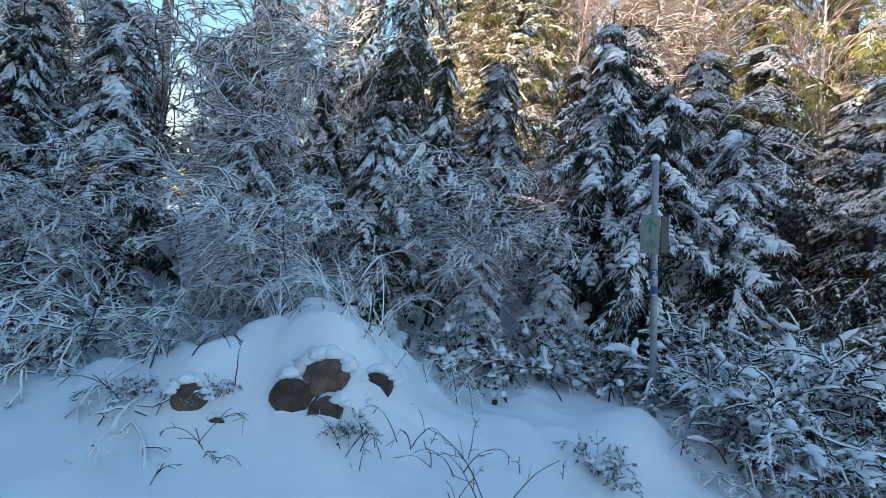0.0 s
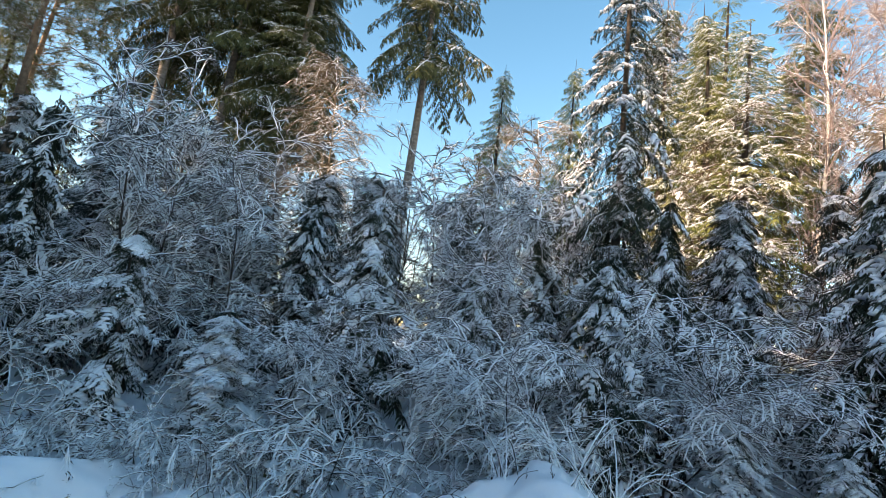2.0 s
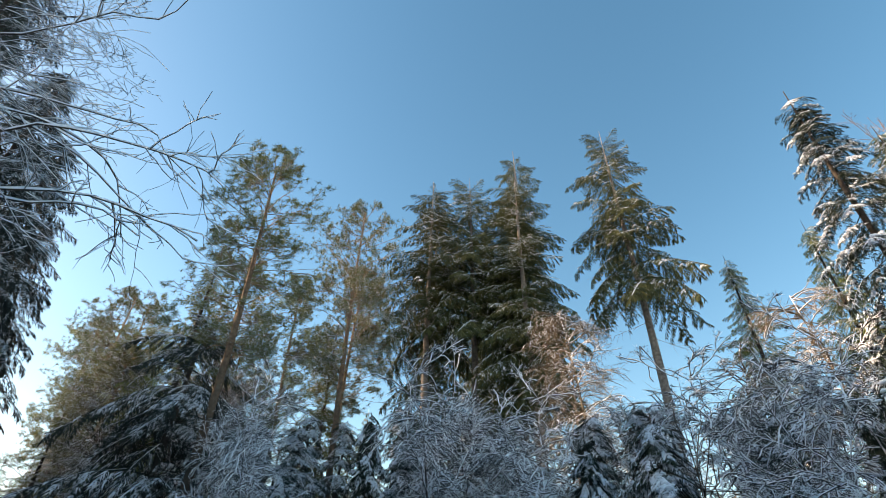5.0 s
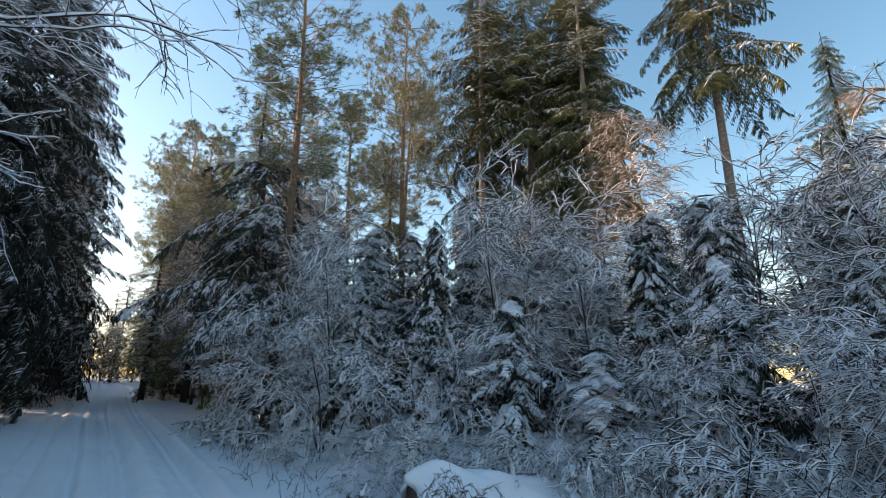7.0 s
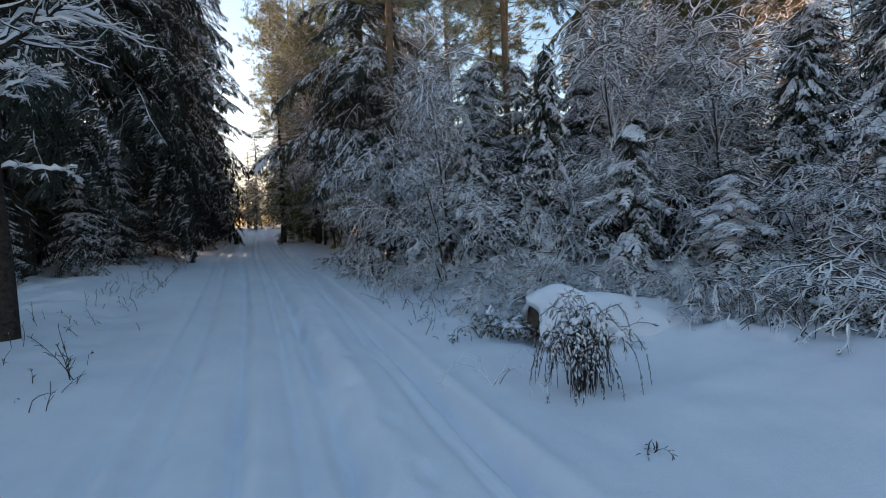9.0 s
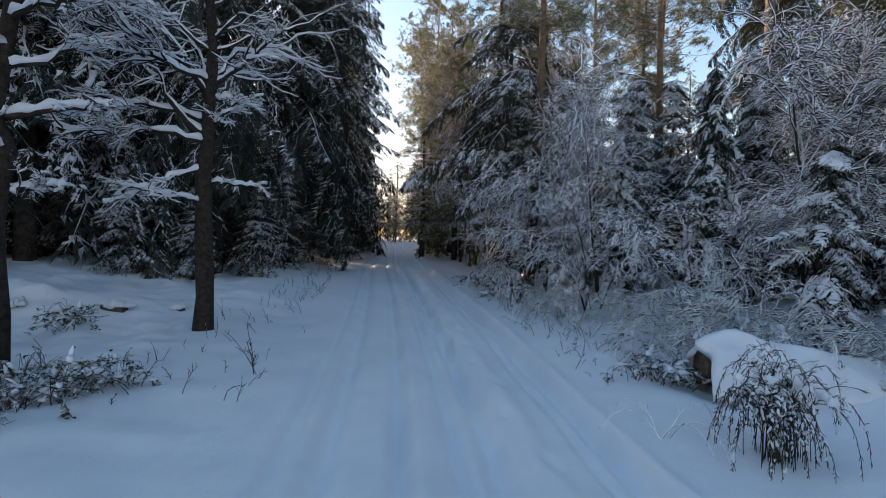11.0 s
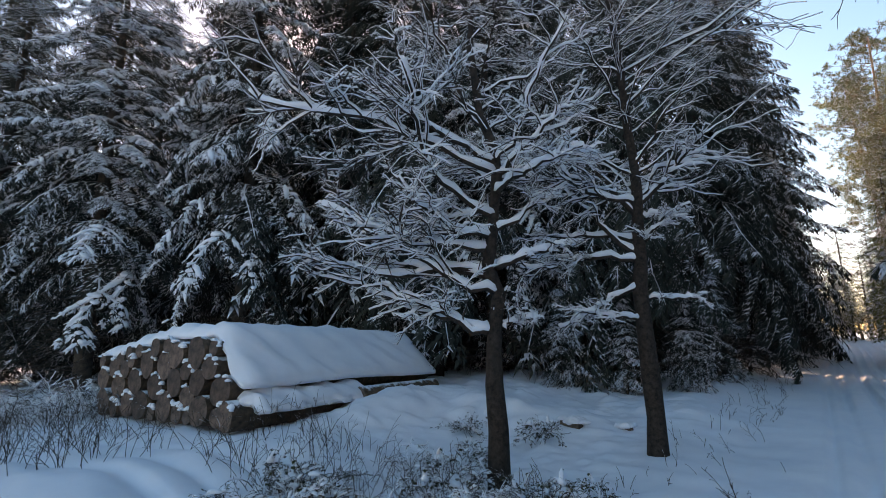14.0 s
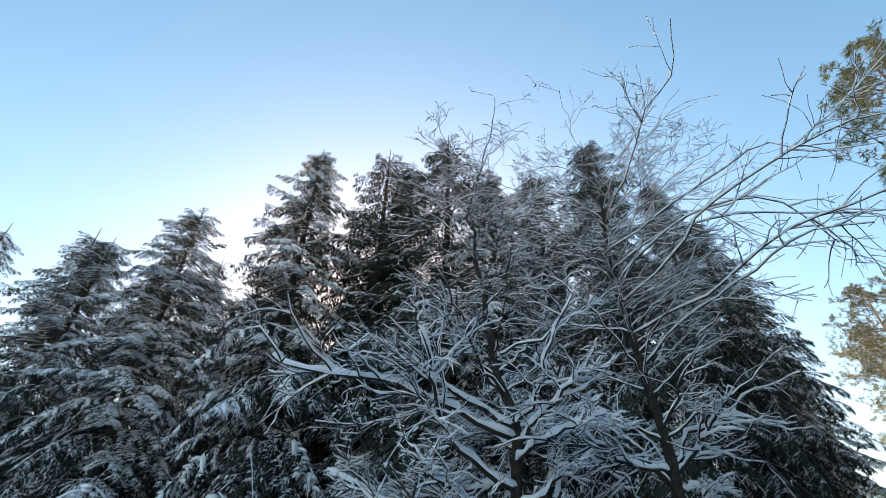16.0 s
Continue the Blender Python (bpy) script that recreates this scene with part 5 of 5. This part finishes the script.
snow_patch("snow_blanket", "deep smooth snow lying over the log stack", (0.02, 4.4), (-5.1, -0.1), blanket, 0.15, stack_pose, 61)
snow_patch("snow_ledge", "shelf of snow on the lowest logs of the stack", (-0.24, 0.3), (-2.6, -0.14), lambda u, v: low_z + 0.44 + 0.18 * u, 0.12, stack_pose, 63)

# logs half buried in the mound
for i, (x, y, z, r) in enumerate(((4.38, 1.30, 0.46, 0.12), (4.39, 0.58, 0.52, 0.15), (4.44, 0.33, 0.66, 0.165), (4.36, 0.31, 0.41, 0.135), (4.6, -0.05, 0.57, 0.12), (4.52, 0.0, 0.36, 0.1), (4.40, 1.60, 0.22, 0.08), (4.34, 1.08, 0.28, 0.07))):
    lg = log(x - 0.03, y, z, 84 + 14 * math.sin(i * 2.1), 1.6, r, "short weathered log showing its end in the snowy mound", "logs in the mound", 700 + i)
    heap = Soup()
    hr = np.random.RandomState(900 + i)
    for k in range(7 if i in (1, 3) else 22):
        a = 1.57 + (0.9 if i == 1 else 0) + (k / 21 - 0.5) * 2.5 + hr.normal(0, 0.12)
        big = hr.uniform(0.32, 0.55)
        dome(heap, (math.cos(a) * r * 1.16, hr.uniform(0.0, 0.12), math.sin(a) * r * 1.16 - 0.1 * r), r * big, r * big * hr.uniform(0.6, 0.9), hr, 9)
    tagged(part("snow_cover", heap.mesh("snow_cover", SNOW_LOAD), lg, "snow clinging to the log"), kind="stuff")
# short pile beyond the drooping bush
for i, (dx, dz, r) in enumerate(((0, 0.30, 0.2), (0.3, 0.2, 0.17))):
    log(3.13 + dx * 0.45, 5.2 + dx * 0.9, ground_z(3.3, 5.3) + dz, 103, 1.7, r, "old log in a low snow-capped pile", "logs in the low pile", 800 + i, pitch=-5)
snow_patch("snow_drift", "rounded snow lying on the low log pile", (-0.27, 0.6), (-0.06, 1.85), lambda u, v: ground_z(3.3, 5.3) + 0.17 + (0.42 - 0.3 * v) * np.sqrt(np.clip(np.sin(np.pi * u), 0, 1)), 0.13, pose(3.13, 5.2, 0, 0, 0, -103), 62, round_edge=0.3)
log(4.38, -2.15, 0.16, 70, 0.6, 0.1, "stub of a log under a cap of snow", "logs in the mound", 820)

for i, (x, y, b, l, r) in enumerate(((-4.9, 7.7, 70, 0.9, 0.07), (-4.4, 8.0, 95, 0.7, 0.08), (-5.6, 7.6, 60, 0.6, 0.06), (-3.7, 8.6, 110, 0.5, 0.06))):
    lg = log(x, y, ground_z(x, y) - 0.03, b, l * 0.45, r, "dark branch piece poking out of the snowy bank", "branch pieces on the bank", 830 + i)
    heap = Soup()
    hr = np.random.RandomState(950 + i)
    for k in range(9):
        dome(heap, (hr.normal(0, 0.06), hr.uniform(0, 0.5) * l, r * hr.uniform(0.3, 1.0)), hr.uniform(0.06, 0.14), hr.uniform(0.05, 0.10), hr, 10)
    tagged(part("snow_cover", heap.mesh("snow_cover", SNOW_LOAD), lg, "snow heaped on the branch"), kind="stuff")


# ---- signpost ----
def flat(name, colour, rough=0.5, metal=0.0):
    m, nt, b = material(name, rough)
    n = noise_at(nt, 18, 5)
    r = ramp(nt, n.outputs[0], [(0.3, tuple(c * 0.75 for c in colour)), (0.7, colour)])
    nt.links.new(r.outputs[0], b.inputs["Base Color"])
    b.inputs["Metallic"].default_value = metal
    bump(nt, b, n.outputs[0], 0.15, 0.003)
    return m


STEEL = flat("galvanised_steel", (0.30, 0.33, 0.35), 0.5, 0.4)
PANEL = flat("weathered_white_panel", (0.22, 0.255, 0.235))
PANEL_BACK = flat("dull_metal_back", (0.12, 0.10, 0.09), 0.6, 0.3)
GREEN = flat("green_print", (0.02, 0.22, 0.1))
BLUE = flat("blue_sticker", (0.02, 0.07, 0.3))
WHITE = flat("white_print", (0.7, 0.72, 0.75))


def bevelled_box(size, bevel, mat, name):
    bm = bmesh.new()
    bmesh.ops.create_cube(bm, size=1.0, matrix=Matrix.Diagonal((*size, 1)))
    bmesh.ops.bevel(bm, geom=bm.edges[:], offset=bevel, segments=2, affect="EDGES")
    me = bpy.data.meshes.new(name)
    bm.to_mesh(me)
    bm.free()
    me.materials.append(mat)
    return me


def signpost():
    foot, head = Vector((5.07, -2.65, 0.0)), Vector((5.37, -2.53, 2.72))
    foot.z = ground_z(5.07, -2.65) - 0.15
    root = thing("signpost", foot.x, foot.y, foot.z, "slim grey steel signpost with cycle-route panels in the snow", "signpost")
    lean = Matrix.Translation(foot) @ (head - foot).to_track_quat("Z", "Y").to_matrix().to_4x4()
    inv = root.matrix_basis.inverted()
    long = (head - foot).length
    pole = Soup()
    tubes(pole, np.array([[(0, 0, h) for h in np.linspace(0, long, 6)]]), np.full((1, 6), 0.032), 14)
    ob = part("pole", pole.mesh("pole", STEEL), root)
    ob.matrix_basis = inv @ lean
    cap = Soup()
    tubes(cap, np.array([[(0, 0, long + h) for h in (0, 0.02, 0.05, 0.07)]]), np.array([[0.04, 0.046, 0.036, 0.012]]), 12)
    ob = part("snow_cap", cap.mesh("snow_cap", SNOW_LOAD), root, "small cap of snow")
    ob.matrix_basis = inv @ lean
    where = foot + (head - foot) * (2.06 - foot.z) / (head.z - foot.z)
    face = pose(where.x, where.y, 2.03, -2, 5, 0) @ Matrix.Rotation(radians(-116), 4, "Z")
    # panel: its front looks along its own -y
    board = part("panel", bevelled_box((0.175, 0.012, 0.37), 0.005, PANEL, "panel"), root, "pale weathered panel with a green arrow and bicycle")
    board.matrix_basis = inv @ face @ Matrix.Translation((-0.04, -0.045, -0.03))
    def print_piece(name, pts, faces, mat, parent, base):
        s = Soup()
        s.add([(x, -0.008, z) for x, z in pts] + [(x, -0.006, z) for x, z in pts], faces)
        o = part(name, s.mesh(name, mat, False), parent)
        o.matrix_basis = base
        return o
    arrow = [(-0.012, 0.0), (0.012, 0.0), (0.012, 0.12), (-0.012, 0.12), (0, 0.16), (-0.06, 0.085), (-0.045, 0.07), (0, 0.125), (0.045, 0.07), (0.06, 0.085)]
    print_piece("arrow", arrow, [(0, 1, 2), (0, 2, 3), (4, 5, 6), (4, 6, 7), (4, 7, 8), (4, 8, 9)], GREEN, board, Matrix.Identity(4))
    wheels = Soup()
    for cx in (-0.032, 0.032):
        a = np.linspace(0, 2 * np.pi, 15)
        tubes(wheels, np.stack([cx + 0.024 * np.cos(a), np.full(15, -0.008), -0.11 + 0.024 * np.sin(a)], 1)[None], np.full((1, 15), 0.0025), 4)
    for p, q in (((-0.032, -0.11), (-0.01, -0.07)), ((-0.01, -0.07), (0.025, -0.07)), ((0.032, -0.11), (0.02, -0.055)), ((-0.01, -0.07), (0.0, -0.11)), ((0.0, -0.11), (0.025, -0.07)), ((-0.032, -0.11), (0.0, -0.11))):
        tubes(wheels, np.array([[(p[0], -0.008, p[1]), (q[0], -0.008, q[1])]]), np.full((1, 2), 0.0025), 4)
    part("bicycle_symbol", wheels.mesh("bicycle_symbol", GREEN), board)
    rear = part("side_panel", bevelled_box((0.075, 0.02, 0.36), 0.004, PANEL_BACK, "side_panel"), root, "dark panel seen nearly edge-on")
    rear.matrix_basis = inv @ face @ Matrix.Translation((0.09, -0.02, -0.03)) @ Matrix.Rotation(radians(18), 4, "Z")
    for name, h, tall, text in (("route_sticker", 1.62, 0.1, "2"), ("arrow_sticker", 1.45, 0.12, "")):
        s = Soup()
        a = np.linspace(-1.1, 1.1, 9)
        v = [(0.0335 * math.sin(t), -0.0335 * math.cos(t), z) for z in (-tall / 2, tall / 2) for t in a]
        s.add(v, [t for j in range(8) for t in ((j, j + 1, j + 10), (j, j + 10, j + 9))])
        at = foot + (head - foot) * (h - foot.z) / (head.z - foot.z)
        o = part(name, s.mesh(name, BLUE), root, "blue route sticker")
        o.matrix_basis = inv @ Matrix.Translation(at) @ Matrix.Rotation(radians(-116), 4, "Z")
        if text:
            cu = bpy.data.curves.new("number", "FONT")
            cu.body, cu.size, cu.align_x, cu.align_y, cu.extrude = text, 0.095, "CENTER", "CENTER", 0.0005
            tmp = new("tmp", cu)
            me = bpy.data.meshes.new_from_object(tmp.evaluated_get(bpy.context.evaluated_depsgraph_get()))
            bpy.data.objects.remove(tmp)
            me.materials.append(WHITE)
            n = part("number", me, o)
            n.matrix_basis = Matrix.Translation((0, -0.036, 0)) @ Matrix.Rotation(radians(90), 4, "X")
        else:
            bar = part("white_arrow", bevelled_box((0.04, 0.003, 0.012), 0.001, WHITE, "white_arrow"), o)
            bar.matrix_basis = Matrix.Translation((0, -0.034, -0.025))


signpost()


# ---- small growth ----
def canes(name, x, y, seed, n, long, radius, spread, droop, label, category, mat=FROST, twig=4, share=0.3):
    rng = np.random.RandomState(seed)
    root = thing(name, x, y, ground_z(x, y), label, category)
    a = rng.uniform(0, 6.28, n)
    ox, oy = rng.normal(0, spread * 0.3, n), rng.normal(0, spread * 0.3, n)
    st = np.stack([ox, oy, np.array([ground_z(x + p, y + q) for p, q in zip(ox, oy)]) - ground_z(x, y) - 0.05], 1)
    lean_out = 0.5 if droop < 0.9 else 0.07
    way = np.stack([np.cos(a) * lean_out, np.sin(a) * lean_out, np.ones(n)], 1)
    soup = Soup()
    for p, r in grow(rng, st, way, long * rng.uniform(0.6, 1.2, n), np.full(n, radius), [(twig, 40, share, 9, 0.05 if droop < 0.9 else 0.08, droop), (0, 0, 0, 3, 0.12, 0.1)]):
        tubes(soup, p, np.maximum(r, 0.003), 4)
    part("stem", soup.mesh("stem", mat), root)
    if droop >= 0.9:
        root.scale = (0.62, 0.62, 0.95)
        load = Soup()
        for line in p[::5]:
            pod(load, line + [0, 0, 0.008], 0.014, 0.014, rng, 3, 5)
        for k in range(26):
            dome(load, (rng.normal(0, 0.17), rng.normal(0, 0.17), 0.60 + rng.uniform(-0.1, 0.05)), rng.uniform(0.03, 0.08), rng.uniform(0.03, 0.05), rng, 9)
        tagged(part("snow_load", load.mesh("snow_load", SNOW_LOAD), root, "flecks of snow"), kind="stuff")
    return root


canes("bramble_cane", 5.1, 0.1, 91, 14, 1.25, 0.009, 0.5, 0.42, "arching bramble canes edged with snow over the mound", "bramble")
canes("bramble_cane", 5.3, 1.0, 92, 10, 1.0, 0.008, 0.6, 0.45, "bent canes edged with snow on the mound", "bramble")
canes("bramble_cane", 4.6, 1.5, 93, 6, 0.55, 0.006, 0.8, 0.3, "thin dark twigs poking out of the snow", "bramble", STALK)
canes("bramble_cane", 5.0, -0.7, 94, 8, 1.0, 0.007, 0.6, 0.4, "bent canes sinking into the snow bank", "bramble")
canes("bramble_cane", 4.1, 0.15, 101, 5, 0.5, 0.004, 0.35, 0.4, "thin bent canes in front of the log ends", "bramble", STALK)
canes("bramble_cane", 4.15, 1.15, 102, 6, 0.45, 0.004, 0.5, 0.4, "short dark canes sunk in the slope of the mound", "bramble", STALK)
canes("bramble_cane", 4.2, -0.5, 103, 6, 0.55, 0.0045, 0.5, 0.45, "bent dark canes beside the mound", "bramble", STALK)
canes("dry_twig", 3.7, -0.9, 95, 4, 0.6, 0.005, 0.3, 0.15, "bare dark twig standing in the snow", "twig", STALK)
canes("drooping_bush", 2.55, 3.38, 96, 70, 1.3, 0.0045, 0.5, 1.02, "dried bush drooping like a fountain under snow", "bush", STALK, 44, 0.06)
canes("fallen_twig", 2.0, 3.9, 97, 5, 0.7, 0.006, 0.3, 0.6, "bent twig lying on the snow beside the bush", "twig", FROST, 6, 0.15)
canes("fallen_twig", 2.2, 2.38, 100, 7, 0.2, 0.005, 0.25, 0.6, "scrap of dark twigs lying on the snow", "twig", STALK, 6, 0.3)
canes("dry_stalk", -1.6, 5.5, 98, 3, 0.75, 0.005, 0.1, 0.05, "tall dry stalk beside the road", "stalk", STALK, 6, 0.15)
canes("dry_stalk", 5.5, 2.8, 99, 2, 1.0, 0.006, 0.1, 0.02, "upright dry stalk with a snow tip", "stalk", STALK, 5, 0.15)


def verge_grass():
    rng = np.random.RandomState(71)
    soup = Soup()
    for x0, x1, y0, y1, n, long in ((-7.5, -3.2, 3.2, 5.2, 260, 0.55), (-3.0, -1.3, 4.5, 9.0, 34, 0.3), (-11, -7.5, 1.5, 3.6, 220, 0.6), (1.9, 3.0, 5.0, 12.0, 120, 0.3), (3.9, 5.8, -1.6, 1.8, 26, 0.3), (-2.6, -1.7, 9, 22, 120, 0.3), (4.6, 6.2, 3.0, 5.5, 90, 0.5), (-13.5, -10.5, 2.0, 5.0, 140, 0.7)):
        x, y = rng.uniform(x0, x1, n), rng.uniform(y0, y1, n)
        st = np.stack([x, y, height(x, y) - 0.03], 1)
        way = np.stack([rng.normal(0, 0.35, n), rng.normal(0, 0.35, n), np.ones(n)], 1)
        for p, r in grow(rng, st, way, long * rng.uniform(0.4, 1.2, n), np.full(n, 0.0045), [(3, 40, 0.3, 5, 0.1, 0.25), (0, 0, 0, 2, 0.1, 0.1)]):
            tubes(soup, p, np.maximum(r, 0.0025), 3)
    tagged(new("dry_grass", soup.mesh("dry_grass", STALK)), "withered grass and weed stalks sticking out of the snow", "grass", kind="stuff")


verge_grass()
